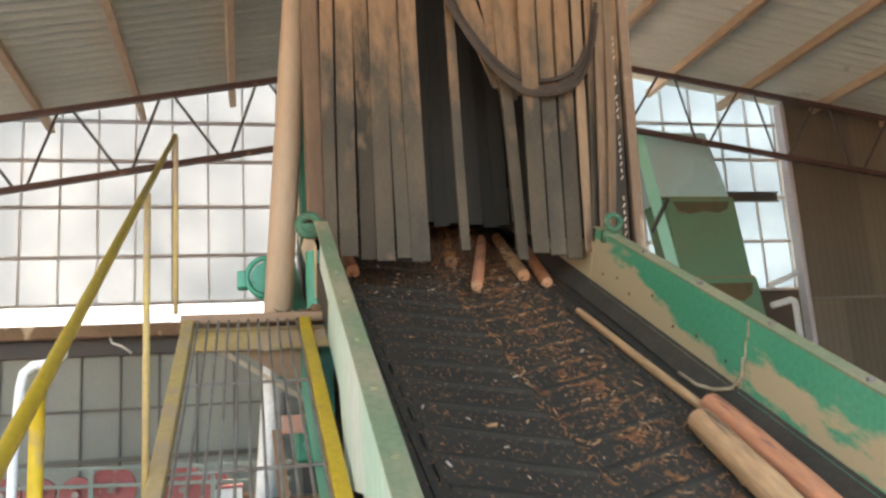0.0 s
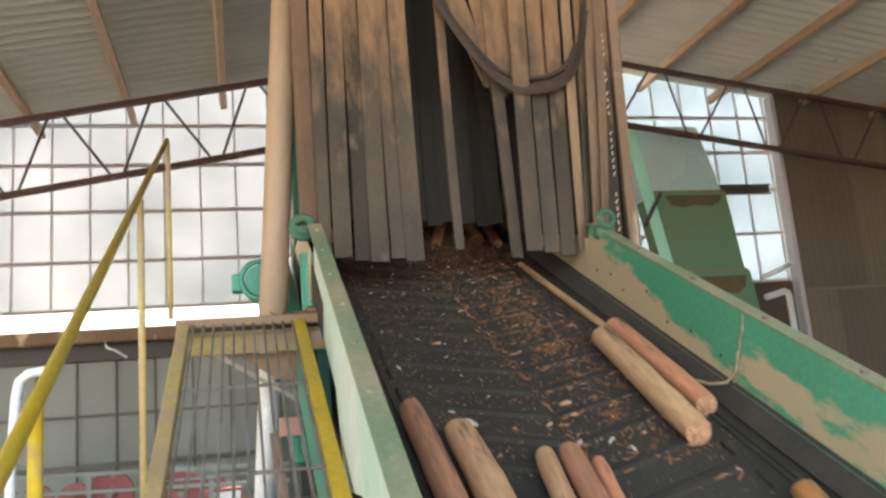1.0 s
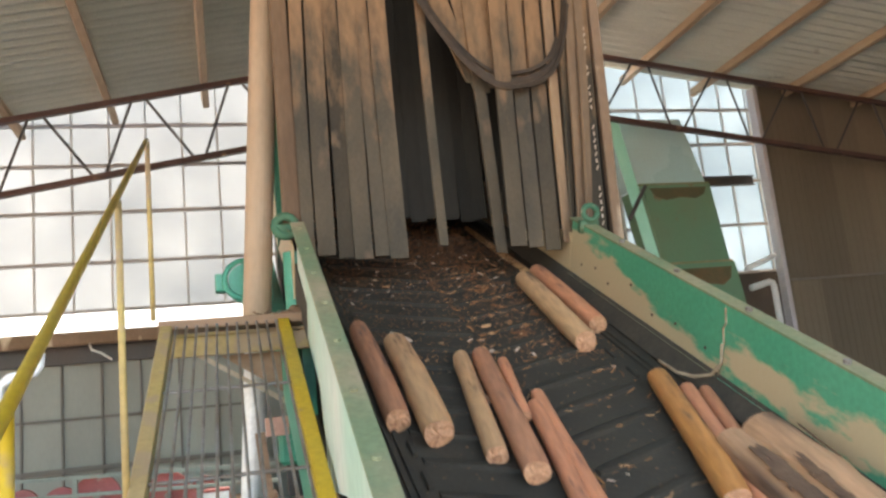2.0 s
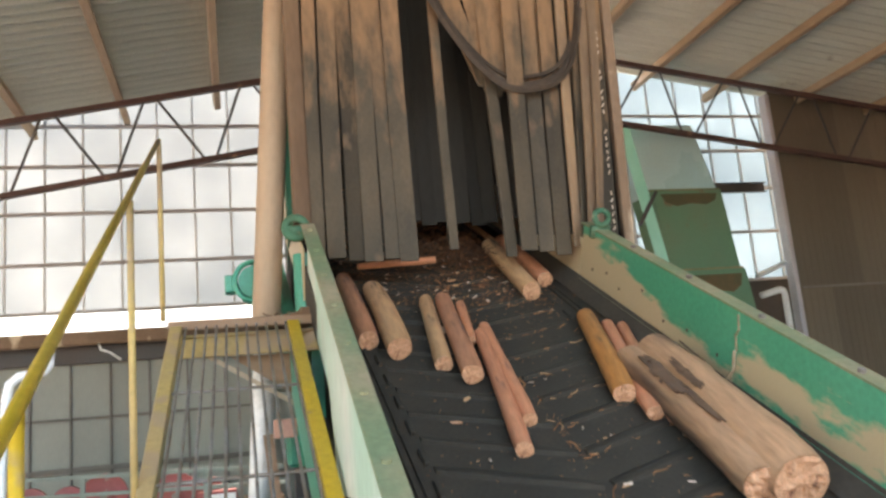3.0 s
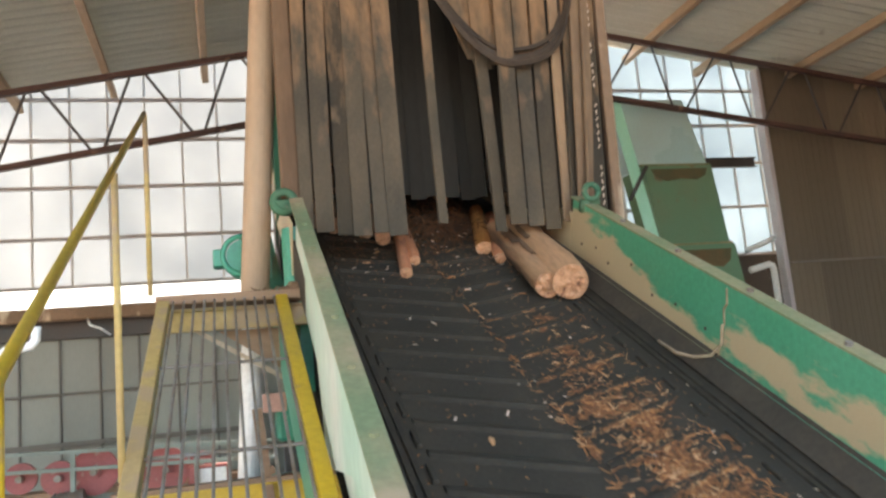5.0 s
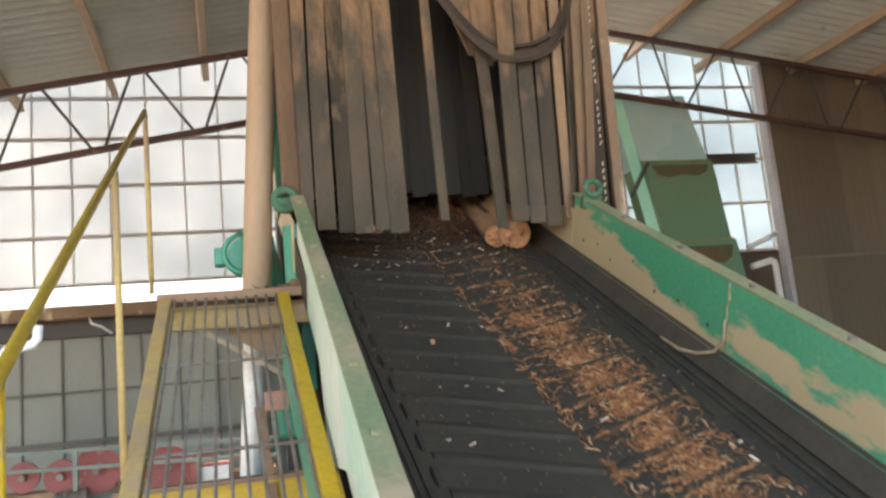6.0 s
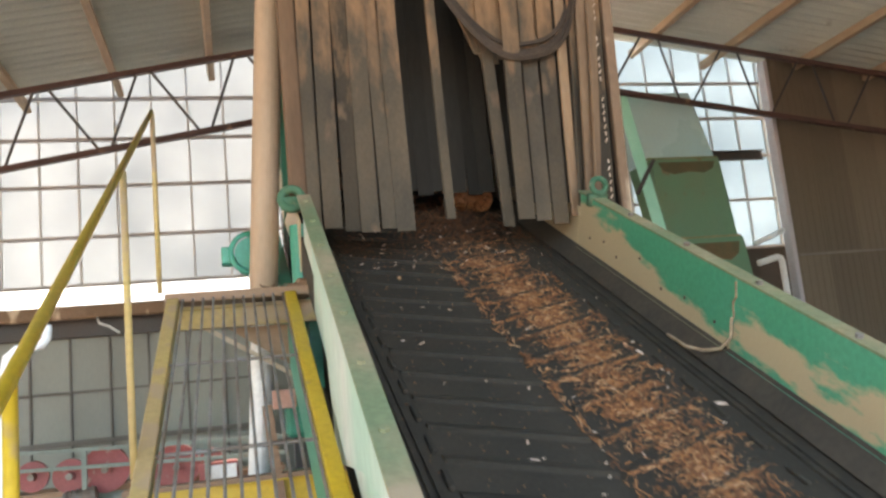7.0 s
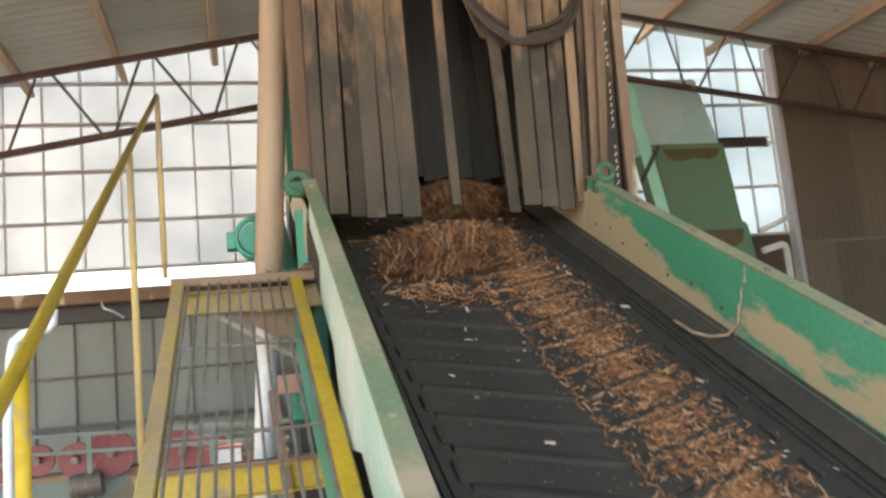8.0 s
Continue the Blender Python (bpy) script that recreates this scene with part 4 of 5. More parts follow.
part("box_face", box(B(), (-0.30, 7.85, 0.95), (-0.03, 7.858, 1.085)), WHITE, t, "pale pinkish panel")
part("small_motor", rod(B(), (-1.44, 7.84, 0.90), (-1.19, 7.84, 0.93), 0.10, 18), STEEL, t, "grey finned motor")
for k in range(6):
    part("fin", rod(B(), (-1.42 + 0.04 * k, 7.84, 0.903 + 0.004 * k), (-1.41 + 0.04 * k, 7.84, 0.904 + 0.004 * k), 0.112, 18), STEEL, t)
for x in (-2.3, -1.3, -0.3):
    part("post", box(B(), (x, 7.8, GROUND), (x + 0.04, 7.84, 1.33)), RAIL_GREY, t)

# ---- belt: chevron-cleated sections that run round the pulleys ----
RAD, PITCHES, CLEAT = 0.25, 122, 0.227
LOOP = PITCHES * CLEAT
RUN = (LOOP - 2 * math.pi * RAD) / 2
TAIL = S1 - RUN
belt = thing("conveyor_belt", None, "black rubber conveyor belt with moulded chevron cleats", "belt", turn=INCLINE)


def round_belt(l):
    """The pose of a section whose middle is l along the loop."""
    l %= LOOP
    turn = math.pi * RAD
    if l < RUN:
        return pose(0, TAIL + l, 0)
    if l < RUN + turn:
        a = (l - RUN) / RAD
        return pose(0, S1 + RAD * math.sin(a), -RAD + RAD * math.cos(a), -math.degrees(a))
    if l < 2 * RUN + turn:
        return pose(0, S1 - (l - RUN - turn), -2 * RAD, -180)
    a = (l - 2 * RUN - turn) / RAD
    return pose(0, TAIL - RAD * math.sin(a), -RAD - RAD * math.cos(a), -180 - math.degrees(a))


BX0, BX1, APEX, ARM_L, ARM_R = 0.45, 1.965, 1.21, 0.66, 1.70
RISE = 0.40
bm = box(B(), (BX0, -CLEAT / 2, -0.012), (BX1, CLEAT / 2, 0.0))
section_mesh = mesh_of("section", bm, RUBBER)


def cleat_mesh(x0, x1):
    bm = B()
    rise = RISE * abs(x1 - x0)
    n = 4
    rows = []
    for i in range(n + 1):
        u = i / n
        x, y = x0 + (x1 - x0) * u, rise * u
        w = 0.030 if 0 < i < n else 0.024
        rows.append([bm.verts.new((x, y - w, 0.0)), bm.verts.new((x, y - w * 0.8, 0.016)), bm.verts.new((x, y + w * 0.2, 0.013)), bm.verts.new((x, y + w * 1.4, 0.0))])
    for a, b in zip(rows, rows[1:]):
        for k in range(3):
            bm.faces.new((a[k], b[k], b[k + 1], a[k + 1]))
    bm.faces.new(rows[0]), bm.faces.new(rows[-1])
    bmesh.ops.recalc_face_normals(bm, faces=bm.faces)
    return mesh_of("cleat", bm, RUBBER)


arms = [cleat_mesh(APEX - 0.02, ARM_L), cleat_mesh(APEX + 0.02, ARM_R)]
lug_mesh = mesh_of("side_lug", box(B(), (-0.010, -0.055, 0.0), (0.010, 0.055, 0.018), None, 0.004), RUBBER)
rib_mesh = mesh_of("edge_rib", box(B(), (-0.009, -CLEAT / 2, 0.0), (0.009, CLEAT / 2, 0.012)), RUBBER)
SECTIONS = []
for k in range(PITCHES):
    sec = new("section", section_mesh)
    sec.parent = belt
    for me in arms:
        c = new("cleat", me)
        c.parent = sec
        c.matrix_basis = pose(0, 0.207 - CLEAT / 2, 0)
    for x in (0.57, 0.60, 1.845, 1.88):
        c = new("edge_rib", rib_mesh)
        c.parent = sec
        c.matrix_basis = pose(x, 0, 0)
    for x in (0.64, 1.76):
        c = new("side_lug", lug_mesh)
        c.parent = sec
        c.matrix_basis = pose(x, -CLEAT / 4, 0)
    SECTIONS.append((sec, (k + 0.5) * CLEAT))


# ---- logs ----
def log_stem(length, r0, r1, seed, seg=18, rings=14, knots=3, flat=0.0):
    """A peeled stem along y, from its lower end at 0: tapered, slightly crooked, with knots."""
    rng = random.Random(seed)
    bm = B()
    ph = [rng.uniform(0, 6.28) for _ in range(4)]
    spots = [(rng.uniform(0.1, 0.9), rng.uniform(0, 6.28), rng.uniform(0.06, 0.14)) for _ in range(knots)]
    out = []
    for i in range(rings + 1):
        u = i / rings
        cx, cz = 0.10 * r0 * math.sin(3.1 * u + ph[0]), 0.08 * r0 * math.sin(4.3 * u + ph[1])
        ring = []
        for k in range(seg):
            a = 2 * math.pi * k / seg
            r = (r0 + (r1 - r0) * u) * (1 + 0.035 * math.sin(2 * a + ph[2] + u) + 0.03 * math.sin(3 * a + ph[3]))
            for (us, an, amp) in spots:
                r += r0 * amp * math.exp(-((u - us) * length / 0.05) ** 2) * max(0, math.cos(a - an)) ** 4
            if i in (0, rings):
                r *= 0.93
            ring.append(bm.verts.new((cx + r * math.cos(a), u * length + (0.004 if i == 0 else 0) * math.sin(k), cz + r * math.sin(a))))
        out.append(ring)
    for a, b in zip(out, out[1:]):
        for k in range(seg):
            f = bm.faces.new((a[k], a[(k + 1) % seg], b[(k + 1) % seg], b[k]))
            f.smooth = True
    return bm, out


def cut_face(ring, depth, seed, rough=0.004):
    """A sawn end with a shallow check in it."""
    bm = B()
    rng = random.Random(seed)
    c = sum((v.co for v in ring), Vector()) / len(ring)
    rows = [[bm.verts.new(v.co + Vector((0, depth * 0.15, 0))) for v in ring]]
    for f in (0.82, 0.58, 0.3):
        rows.append([bm.verts.new(c + (v.co - c) * f + Vector((0, depth * (1 - f) * 0.7 + rng.uniform(-rough, rough), 0))) for v in ring])
    mid = bm.verts.new(c + Vector((0, depth * 0.5, 0)))
    n = len(ring)
    for a, b in zip(rows, rows[1:]):
        for k in range(n):
            bm.faces.new((a[k], a[(k + 1) % n], b[(k + 1) % n], b[k]))
    for k in range(n):
        bm.faces.new((rows[-1][k], rows[-1][(k + 1) % n], mid))
    bmesh.ops.recalc_face_normals(bm, faces=bm.faces)
    return bm


def log(x_far, u_far, x_near, u_near, r, wood, label, seed, lift=0.0, name="log", taper=0.92):
    length = math.hypot(x_far - x_near, u_far - u_near)
    turn = -math.degrees(math.atan2(x_far - x_near, u_far - u_near))
    t = thing(name, None, label, "log", "logs on the belt", turn=Matrix())
    bm, rings = log_stem(length, r, r * taper, seed)
    lower, upper = cut_face(rings[0], -0.006, seed), cut_face(rings[-1], 0.006, seed + 1)
    part("stem", bm, WOODS[wood], t, local=True)
    part("cut_end", lower, CUT, t, "pale sawn end", local=True)
    part("cut_end", upper, CUT, t, "pale sawn end", local=True)
    RIDERS.append((t, x_near, u_near, r + lift, turn, length))
    return t


RIDERS = []
log(0.635, 2.02, 0.615, 1.03, 0.052, "pink", "short peeled pinkish log on the belt", 1)
log(0.765, 1.80, 0.74, 0.88, 0.060, "tan", "short peeled greyish tan log with a cracked end", 2)
log(1.03, 1.58, 0.90, 0.71, 0.042, "tan", "thin peeled tan log on the belt", 3)
log(1.125, 1.58, 0.985, 0.55, 0.050, "pink", "peeled purplish pink log on the belt", 4)
log(1.20, 1.52, 1.115, 0.98, 0.026, "red", "short thin reddish branch between logs", 5, 0.01)
log(1.175, 1.06, 1.00, -0.09, 0.036, "red", "thin peeled reddish pole on the belt", 6)
log(1.235, 1.17, 1.095, 0.13, 0.032, "red", "thin peeled reddish pole on the belt", 7)
log(1.80, 1.19, 1.55, 0.25, 0.050, "orange", "peeled bright orange log on the belt", 8)
log(1.865, 1.07, 1.605, 0.08, 0.036, "red", "thin reddish pole beside the orange log", 9)
log(1.925, 1.03, 1.67, 0.03, 0.034, "red", "thin reddish pole beside the split log", 10)
log(1.79, 4.03, 1.84, 2.81, 0.022, "tan", "long thin tan stick on the belt", 12, taper=0.8)
log(1.72, 2.62, 1.65, 1.62, 0.058, "tan", "peeled pale tan log on the belt", 13)
log(1.855, 2.77, 1.82, 1.84, 0.051, "red", "peeled reddish log beside the tan one", 14)
log(1.62, 5.40, 1.29, 4.33, 0.036, "red", "peeled reddish branch lying askew at the curtain", 15, 0.05)
log(1.80, 5.59, 1.68, 4.65, 0.042, "tan", "peeled tan log entering the curtain", 16)
log(1.93, 5.40, 1.79, 4.52, 0.036, "red", "peeled reddish log entering the curtain", 17)
log(1.45, 5.81, 1.30, 4.99, 0.042, "orange", "orange-tan log under the curtain", 18)
log(0.64, 5.60, 0.65, 4.82, 0.044, "red", "reddish log under the curtain", 19)
slat = log(0.72, 4.82, 1.20, 4.92, 0.022, "red", "split reddish slat lying across the belt", 20)
RIDERS.pop()


def bark_patch(dx, dz, r, a0, a1, y0, y1, seed, length, na=14, ny=30):
    """A ragged scale of bark that hugs a round stem."""
    bm = B()
    grid = {}

    def corner(i, j):
        if (i, j) not in grid:
            a, y = radians(a0 + (a1 - a0) * i / na), y0 + (y1 - y0) * j / ny
            rr = r * (1 - 0.08 * y / length) * 1.03 + 0.004 + 0.002 * noise.noise(Vector((a * 9, y * 60, seed)))
            grid[i, j] = bm.verts.new((dx + rr * math.cos(a), y, dz + rr * math.sin(a)))
        return grid[i, j]

    for i in range(na):
        for j in range(ny):
            u, v = (i + 0.5) / na * 2 - 1, (j + 0.5) / ny * 2 - 1
            if u * u + v * v * 0.9 < 0.72 + 0.75 * noise.noise(Vector((u * 2.4, v * 3.2, seed * 3.7))):
                bm.faces.new((corner(i, j), corner(i + 1, j), corner(i + 1, j + 1), corner(i, j + 1)))
    return slab(bm, 0.005)


BARK_SKIN = surface("dark_bark_skin", (0.17, 0.095, 0.052), (0.11, 0.062, 0.037), 0.9, big=14, stretch=(1, 0.3, 1), fine=80, bump=0.5)


def split_log():
    """The thick log, cracked lengthwise into two lobes."""
    x_far, u_far, x_near, u_near = 1.825, 0.56, 1.735, -0.60
    length = math.hypot(x_far - x_near, u_far - u_near)
    turn = -math.degrees(math.atan2(x_far - x_near, u_far - u_near))
    t = thing("log", None, "thick weathered log split lengthwise with pale sawn ends", "log", "logs on the belt", turn=Matrix())
    for dx, dz, r, sd, y0 in ((0.016, 0.006, 0.104, 31, 0.0), (-0.094, -0.022, 0.076, 32, 0.04)):
        bm, rings = log_stem(length - y0 - 0.02, r, r * 0.92, sd, 22, 16, 2)
        lower, upper = cut_face(rings[0], -0.02, sd, 0.011), cut_face(rings[-1], 0.01, sd, 0.008)
        for b, nm, mat, lb in ((bm, "split_half", WOODS["grey"], ""), (lower, "cut_end", CUT, "pale rough sawn end"), (upper, "cut_end", CUT, "pale rough sawn end")):
            bmesh.ops.transform(b, matrix=Matrix.Translation((dx, y0, dz)), verts=b.verts)
            part(nm, b, mat, t, lb, local=True)
    for dx, dz, r, a0, a1, y0, y1, sd in ((-0.094, -0.022, 0.076, 72, 128, 0.58, 1.00, 3), (-0.094, -0.022, 0.076, 66, 100, 0.30, 0.72, 8),
                                          (0.016, 0.006, 0.104, 118, 140, 0.52, 0.86, 5), (0.016, 0.006, 0.104, 40, 66, 0.80, 1.06, 6)):
        part("bark_patch", bark_patch(dx, dz, r, a0, a1, y0, y1, sd, length), BARK_SKIN, t, "strip of dark bark left on", local=True)
    RIDERS.append((t, x_near, u_near, 0.098, turn, length))


split_log()


# ---- bark and chips riding on the belt ----
def shreds(bm, rng, count, where, size, flat=0.35, mats=3, lift=0.012, heading=None):
    """Thin bent strips of bark, each a small solid of its own."""
    for _ in range(count):
        x, y = where(rng)
        ln = rng.uniform(*size)
        w, th = ln * rng.uniform(0.016, 0.046) + 0.0008, rng.uniform(0.001, 0.004)
        a = heading(rng) if heading else rng.uniform(0, math.pi)
        tilt = rng.gauss(0, flat)
        m = Matrix.Translation((x, y, rng.uniform(0.002, lift) + abs(math.sin(tilt)) * ln * 0.4)) @ Euler((0, tilt, a)).to_matrix().to_4x4()
        bend = rng.uniform(-0.13, 0.13) * ln
        idx = rng.choices(range(mats), (5, 4, 2)[:mats])[0]
        rows = [[bm.verts.new(m @ Vector((px, py + off, pz))) for py, pz in ((-w, 0), (w, 0), (w * 0.6, th), (-w * 0.6, th))]
                for px, off in ((-ln / 2, 0), (0, bend), (ln / 2, rng.uniform(-0.1, 0.1) * ln))]
        fs = [bm.faces.new((p[k], q[k], q[(k + 1) % 4], p[(k + 1) % 4])) for p, q in zip(rows, rows[1:]) for k in range(4)]
        fs += [bm.faces.new(rows[0]), bm.faces.new(rows[-1][::-1])]
        for f in fs:
            f.material_index = idx
    return bm


def chips(bm, rng, count, x0, x1, y0, y1, index):
    for _ in range(count):
        s = rng.choice((0.004, 0.005, 0.006, 0.008, 0.011))
        m = Matrix.Translation((rng.uniform(x0, x1), rng.uniform(y0, y1), s * 0.5)) @ Euler((rng.uniform(-0.5, 0.5), rng.uniform(-0.5, 0.5), rng.uniform(0, 6.28))).to_matrix().to_4x4()
        vs = [bm.verts.new(m @ Vector(p)) for p in ((-s * 1.8, -s * 0.5, 0), (s * 1.6, -s * 0.6, 0), (s * 1.9, s * 0.5, 0), (-s * 1.5, s * 0.6, 0), (-s, -s * 0.2, s * 0.4), (s, -s * 0.2, s * 0.45), (s, s * 0.3, s * 0.4), (-s, s * 0.2, s * 0.45))]
        for q in ((0, 1, 2, 3), (4, 5, 6, 7), (0, 1, 5, 4), (1, 2, 6, 5), (2, 3, 7, 6), (3, 0, 4, 7)):
            bm.faces.new([vs[i] for i in q]).material_index = index
    return bm


def litter_density(u):
    if u > 4.5:
        return 0.7
    if u > 2.3:
        return 0.33
    if u > 1.4:
        return 0.20
    if u > -0.9:
        return 0.05
    return min(0.86, 0.12 + 0.6 * (-0.9 - u))


def mat_of_dust(bm, rng, length, d, seed):
    """Fine bark dust lying in ragged patches between the cleats."""
    nx, ny = 44, 36
    x0, x1 = 1.19, 1.76
    grid = {}

    def corner(i, j):
        if (i, j) not in grid:
            x, y = x0 + (x1 - x0) * i / nx, length * j / ny
            grid[i, j] = bm.verts.new((x, y, 0.003 + 0.012 * abs(noise.noise(Vector((x * 30, y * 30, seed)))) + rng.uniform(0, 0.004)))
        return grid[i, j]

    for i in range(nx):
        for j in range(ny):
            x, y = x0 + (x1 - x0) * (i + 0.5) / nx, length * (j + 0.5) / ny
            k = noise.noise(Vector((x * 7, (y + seed * length) * 7, 3.1))) + 0.6 * noise.noise(Vector((x * 24, (y + seed * length) * 24, 9.0)))
            k += 0.55 * math.exp(-((x - 1.49) / 0.12) ** 2) + 0.75 * d - 1.07 + rng.uniform(-0.12, 0.12)
            if k > 0:
                bm.faces.new((corner(i, j), corner(i + 1, j), corner(i + 1, j + 1), corner(i, j + 1))).material_index = 1 if k > 0.3 and rng.random() < 0.5 else 0


def litter(u0, length, seed):
    rng = random.Random(seed)
    bm = B()
    d = litter_density(u0 + length / 2)
    ang = math.atan(RISE)

    def band(r):
        return min(max(r.gauss(1.475, 0.09), 1.22), 1.72), r.uniform(0, length)

    if d > 0.1:
        mat_of_dust(bm, rng, length, d, seed)
    shreds(bm, rng, int(1150 * d * d), band, (0.008, 0.032), heading=lambda r: r.gauss(ang, 0.7))
    # bark caught along the cleats
    for j in range(int(length / CLEAT)):
        y0 = 0.16 + CLEAT * j

        def at_cleat(r):
            x = r.uniform(1.22, 1.68)
            return x, y0 + (x - APEX) * RISE + r.gauss(0.005, 0.01)

        shreds(bm, rng, int(3 + 60 * d), at_cleat, (0.015, 0.055), 0.15, heading=lambda r: r.gauss(ang, 0.22))
    # trails along the apex and the outer ends of the cleats
    for xc in (1.205, 1.69):
        shreds(bm, rng, int(7 + (30 if xc < 1.5 else 6) * d), lambda r: (r.gauss(xc, 0.012), r.uniform(0, length)), (0.02, 0.06), 0.2, heading=lambda r: r.gauss(1.57, 0.5))
    # fine brown dust over the whole width, thicker where the logs rub
    shreds(bm, rng, 800 if u0 > 1.2 else 90, lambda r: (r.uniform(0.56, 1.82), r.uniform(0, length)), (0.003, 0.011), 0.2, mats=2, lift=0.006)
    chips(bm, rng, 4 + int(7 * d), 0.62, 1.85, 0, length, 3)
    ob = new("bark_litter", mesh_of("bark_litter", bm, *BARKS, CHIP))
    tagged(ob, "shredded brown bark and pale chips strewn along the belt", "bark", "", "stuff")
    return ob


LITTER = []
n_l = 0
u = TAIL + 0.908
while u < 5.6:
    LITTER.append((litter(u, 2 * CLEAT, 100 + n_l), u))
    u += 2 * CLEAT
    n_l += 1


def loose_chunk(x, u, s, mat, seed, name="wood_chunk", label="pale splintered piece of wood on the belt"):
    rng = random.Random(seed)
    bm = B()
    bmesh.ops.create_icosphere(bm, subdivisions=1 if name == "splinter" else 2, radius=1.0)
    slim = 0.28 if name == "splinter" else 0.5
    for v in bm.verts:
        v.co = Vector((v.co.x * s * slim, v.co.y * s * 1.25, v.co.z * s * 0.28)) * (1 + 0.6 * noise.noise(v.co * 2.2 + Vector((seed, 0, 0))))
    ob = new(name, mesh_of(name, bm, mat))
    tagged(ob, label, "wood piece", "loose wood pieces")
    RIDERS.append((ob, x, u, s * 0.24, rng.uniform(-80, 80), 0.0))


for i, (x, uu, s) in enumerate(((1.03, 1.22, 0.045), (0.93, 0.42, 0.03), (0.83, 0.22, 0.028), (0.86, 1.95, 0.04), (1.28, 1.95, 0.035), (1.5, 1.75, 0.02), (0.85, 3.2, 0.03), (0.93, 2.8, 0.028),
                                (1.38, 1.55, 0.025), (1.22, 1.72, 0.03), (1.62, 3.3, 0.022), (0.72, -0.35, 0.03), (1.80, -3.6, 0.03), (0.90, -1.9, 0.03), (1.70, -3.0, 0.025), (0.98, -3.2, 0.028), (1.30, 2.05, 0.035))):
    loose_chunk(x, uu, s * 0.72, (CHIP, BARKS[2], CUT)[i % 3], 50 + i)

rng = random.Random(23)
for i in range(26):
    u_ = rng.choice((rng.gauss(2.05, 0.25), rng.gauss(1.75, 0.2), rng.uniform(-4.5, 4.0)))
    loose_chunk(rng.uniform(0.75, 1.35) if u_ > 1.2 else rng.uniform(0.7, 1.8), u_, rng.uniform(0.008, 0.019), (CHIP, BARKS[2], CUT)[i % 3], 90 + i, "splinter", "pale wood splinter on the belt")

# heap of bark churning below the curtain
rng = random.Random(77)
bm = B()


def heap_at(r):
    return r.gauss(0, 0.17), r.gauss(0.0, 0.20)


for k in range(7):
    shreds(bm, rng, 110, heap_at, (0.03, 0.10), 0.5, lift=0.03 + 0.012 * k)
chips(bm, rng, 20, -0.3, 0.3, -0.3, 0.3, 3)
shreds(bm, rng, 650, lambda r: (r.uniform(-0.72, 0.5), r.gauss(-0.2, 0.24)), (0.006, 0.026), 0.4, lift=0.02)
chips(bm, rng, 40, -0.7, 0.45, -0.8, 0.0, 3)
shreds(bm, rng, 900, lambda r: (r.uniform(-0.78, 0.52), -0.3 - abs(r.gauss(0, 0.42))), (0.004, 0.018), 0.3, lift=0.012)
# two of the three bark tones darkened for the dimness under the curtain
ob = new("bark_heap", mesh_of("bark_heap", bm, BARKS[0], BARK_DARK, BARK_DARK, CHIP))
ob.matrix_basis = INCLINE @ pose(1.38, 5.15, 0.02)
tagged(ob, "loose heap of brown bark under the curtain", "bark", "", "stuff")


def bundle(length, r, seed):
    """A rolled wad of stringy bark, its fibres hanging round it."""
    rng = random.Random(seed)
    bm = B()
    for _ in range(2600):
        a, rr = rng.uniform(0, 6.28), r * rng.uniform(0.55, 1.05)
        x = rng.gauss(0, length * 0.3)
        x = max(-length / 2, min(length / 2, x))
        rr *= 1 - 0.35 * (abs(x) / (length / 2)) ** 2
        span, w = rng.uniform(0.2, 0.8), rng.uniform(0.001, 0.0034)
        idx = rng.choices(range(4), (4, 3, 2, 4))[0]
        prev = None
        skew = rng.gauss(0, 0.05)
        for i in range(4):
            b = a + span * i / 3
            q = rr * (1 + (0.16 * rng.random() if i in (0, 3) else 0))
            c = Vector((x + skew * i / 3, q * math.cos(b), q * math.sin(b)))
            nrm = Vector((0, math.cos(b), math.sin(b)))
            row = [bm.verts.new(c + Vector((w, 0, 0))), bm.verts.new(c - Vector((w, 0, 0))), bm.verts.new(c + nrm * 0.003)]
            if prev:
                for k in range(3):
                    bm.faces.new((prev[k], row[k], row[(k + 1) % 3], prev[(k + 1) % 3])).material_index = idx
            prev = row
    core = bmesh.ops.create_cone(bm, cap_ends=True, segments=16, radius1=r * 0.6, radius2=r * 0.55, depth=length * 0.8, matrix=pose(0, 0, 0, 0, 90, 0))["verts"]
    for f in {f for v in core for f in v.link_faces}:
        f.material_index = 3
    ob = new("bark_wad", mesh_of("bark_wad", bm, *BARKS, BARK_DARK))
    return tagged(ob, "tumbling wad of stringy brown bark", "bark", "bark wads")


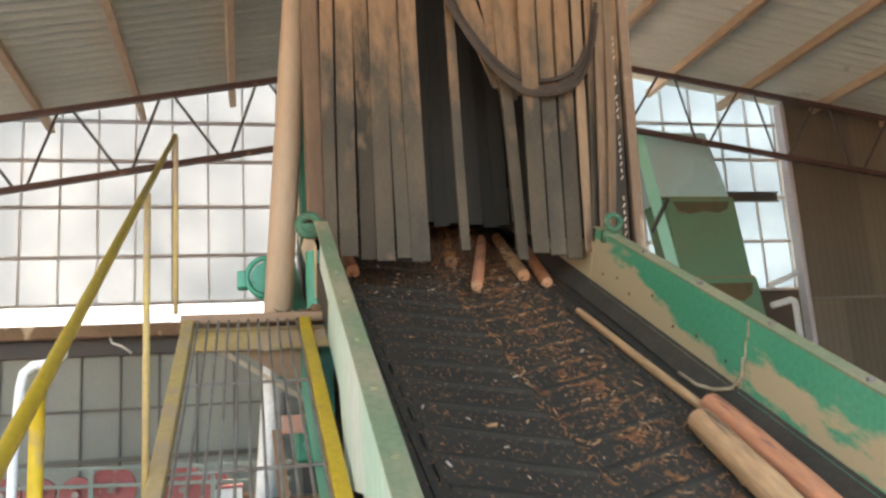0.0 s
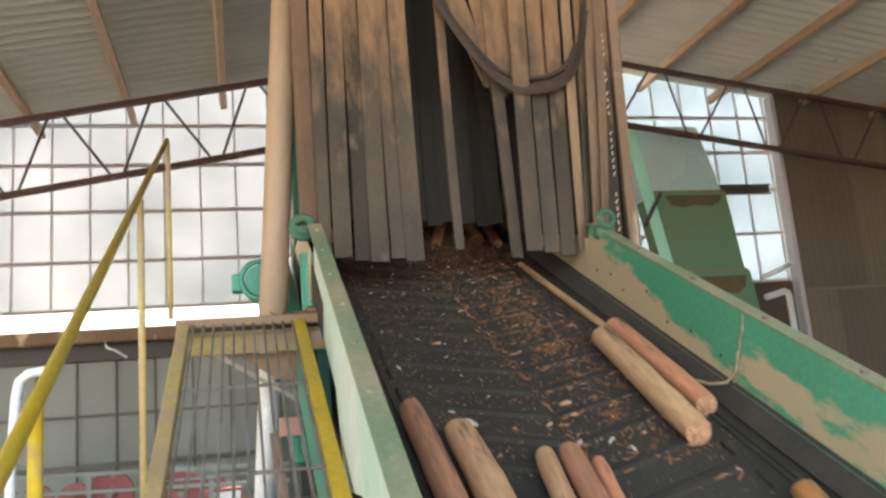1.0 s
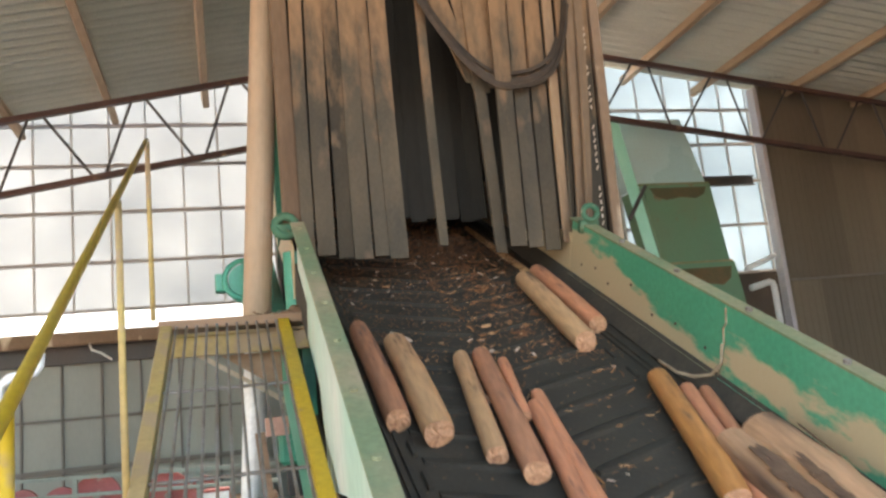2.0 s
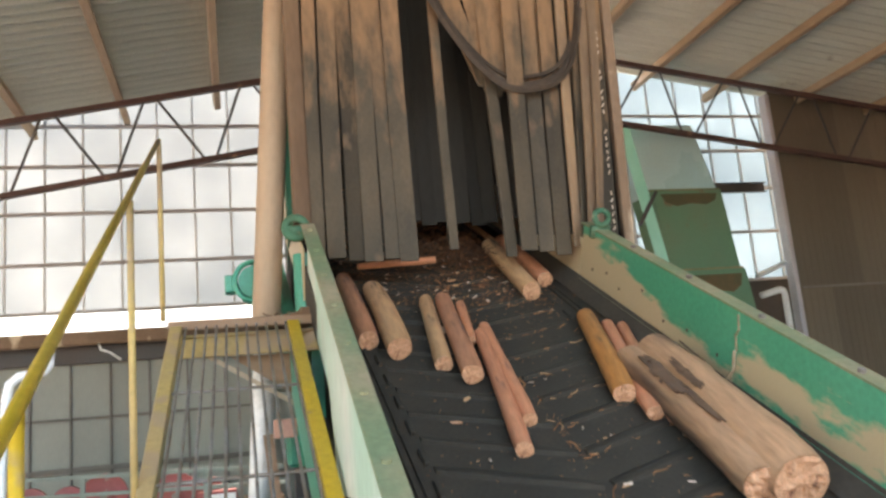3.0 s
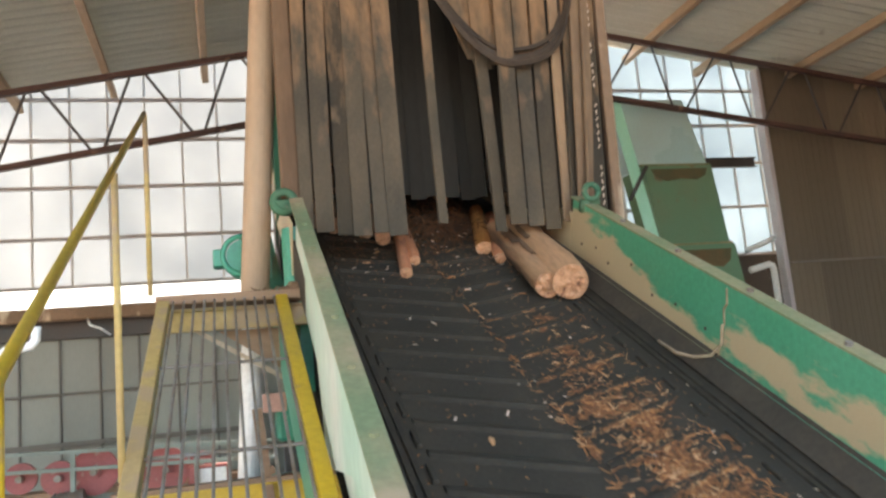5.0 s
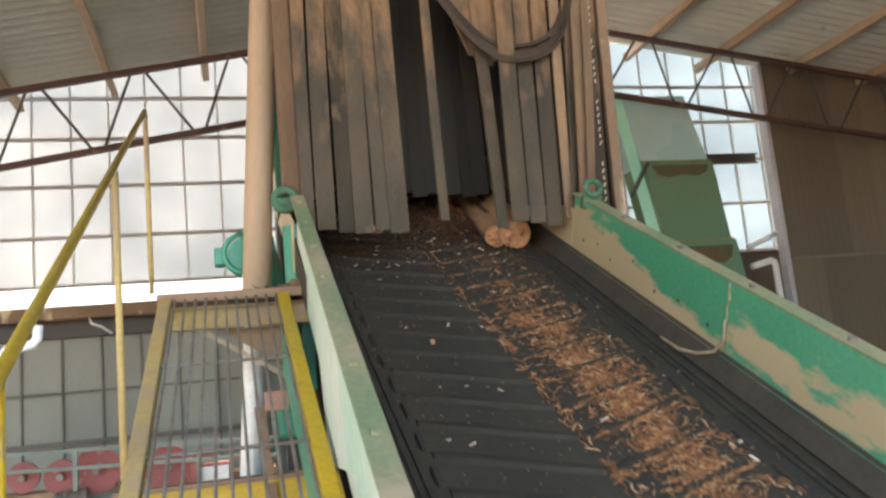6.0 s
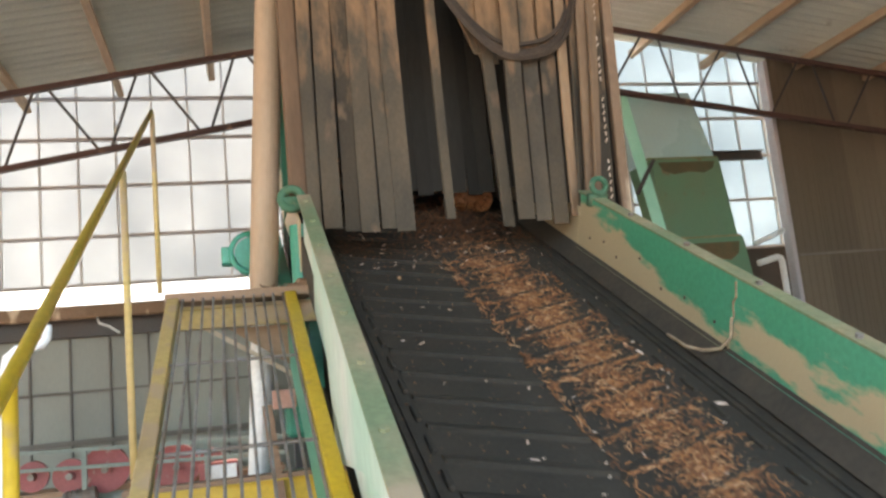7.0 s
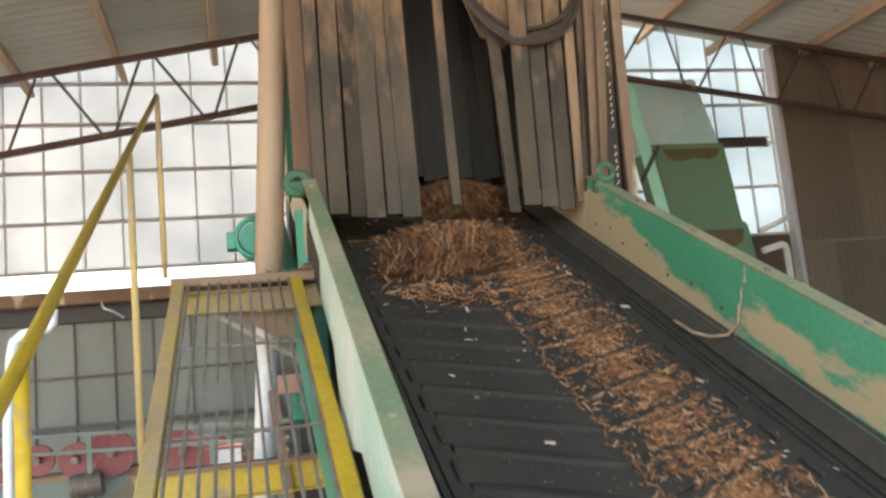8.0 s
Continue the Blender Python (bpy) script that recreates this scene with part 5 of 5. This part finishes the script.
WADS = [(bundle(0.70, 0.150, 5), 1.085, 4.05), (bundle(0.50, 0.13, 6), 1.42, 5.06)]
bm = B()
rng = random.Random(31)
shreds(bm, rng, 260, lambda r: (r.gauss(0, 0.13), r.gauss(0, 0.07)), (0.02, 0.08), 0.4, lift=0.05)
chips(bm, rng, 14, -0.25, 0.25, -0.15, 0.15, 3)
ob = new("bark_tuft", mesh_of("bark_tuft", bm, *BARKS, CHIP))
tagged(ob, "loose tuft of brown bark torn from the wad", "bark", "bark wads")
WADS.append((ob, 0.95, 3.66))


# ---- what moves ----
def riding(x, u, h, turn, t):
    """Up the belt at its speed, then over the head pulley and down into the hood."""
    s = u + SPEED * t
    over = max(0.0, s - 6.55)
    m = INCLINE @ pose(x, min(s, 6.55) + 0.25 * over, h, 0, 0, turn)
    m.translation.z -= min(5.0 * over, 4.4)
    return m


def motions():
    steps = [0.2 * k for k in range(41)]
    for sec, l0 in SECTIONS:
        walk(sec, [(t, round_belt(l0 + SPEED * t)) for t in steps])
    for ob, x, u, h, turn, length in RIDERS:
        walk(ob, [(t, riding(x, u, h, turn, t)) for t in steps])
    rows = [(0.0, 5.9), (2.2, 5.9), (2.6, 5.2), (2.8, 4.66), (3.0, 4.72), (3.3, 5.1), (3.7, 5.5), (4.2, 5.9), (8.0, 5.9)]
    walk(slat, [(t, INCLINE @ pose(1.20, s, 0.13 if s < 5.3 else 0.16, 0, 0, 101)) for t, s in rows])
    for ob, u in LITTER:
        walk(ob, [(t, riding(0.0, u, 0.001, 0, t)) for t in steps])
    for k, (ob, x, s) in enumerate(WADS):
        rows = [(0.0, (x + 0.1, 5.95, 0.25, 0)), (7.6, (x + 0.1, 5.95, 0.25, 0)), (7.78, (x + 0.08, 5.6, 0.25, 10)),
                (7.9, (x + 0.02, s + (0.10, 0.3, 0.16)[k], 0.14, 50)), (8.0, (x, s, (0.12, 0.12, 0.012)[k], 80))]
        if k == 2:
            rows = [(t, (a, b, c, 0)) for t, (a, b, c, r) in rows]
        walk(ob, [(t, INCLINE @ pose(a, b, c, r, 0, 6 - 14 * k)) for t, (a, b, c, r) in rows])


motions()
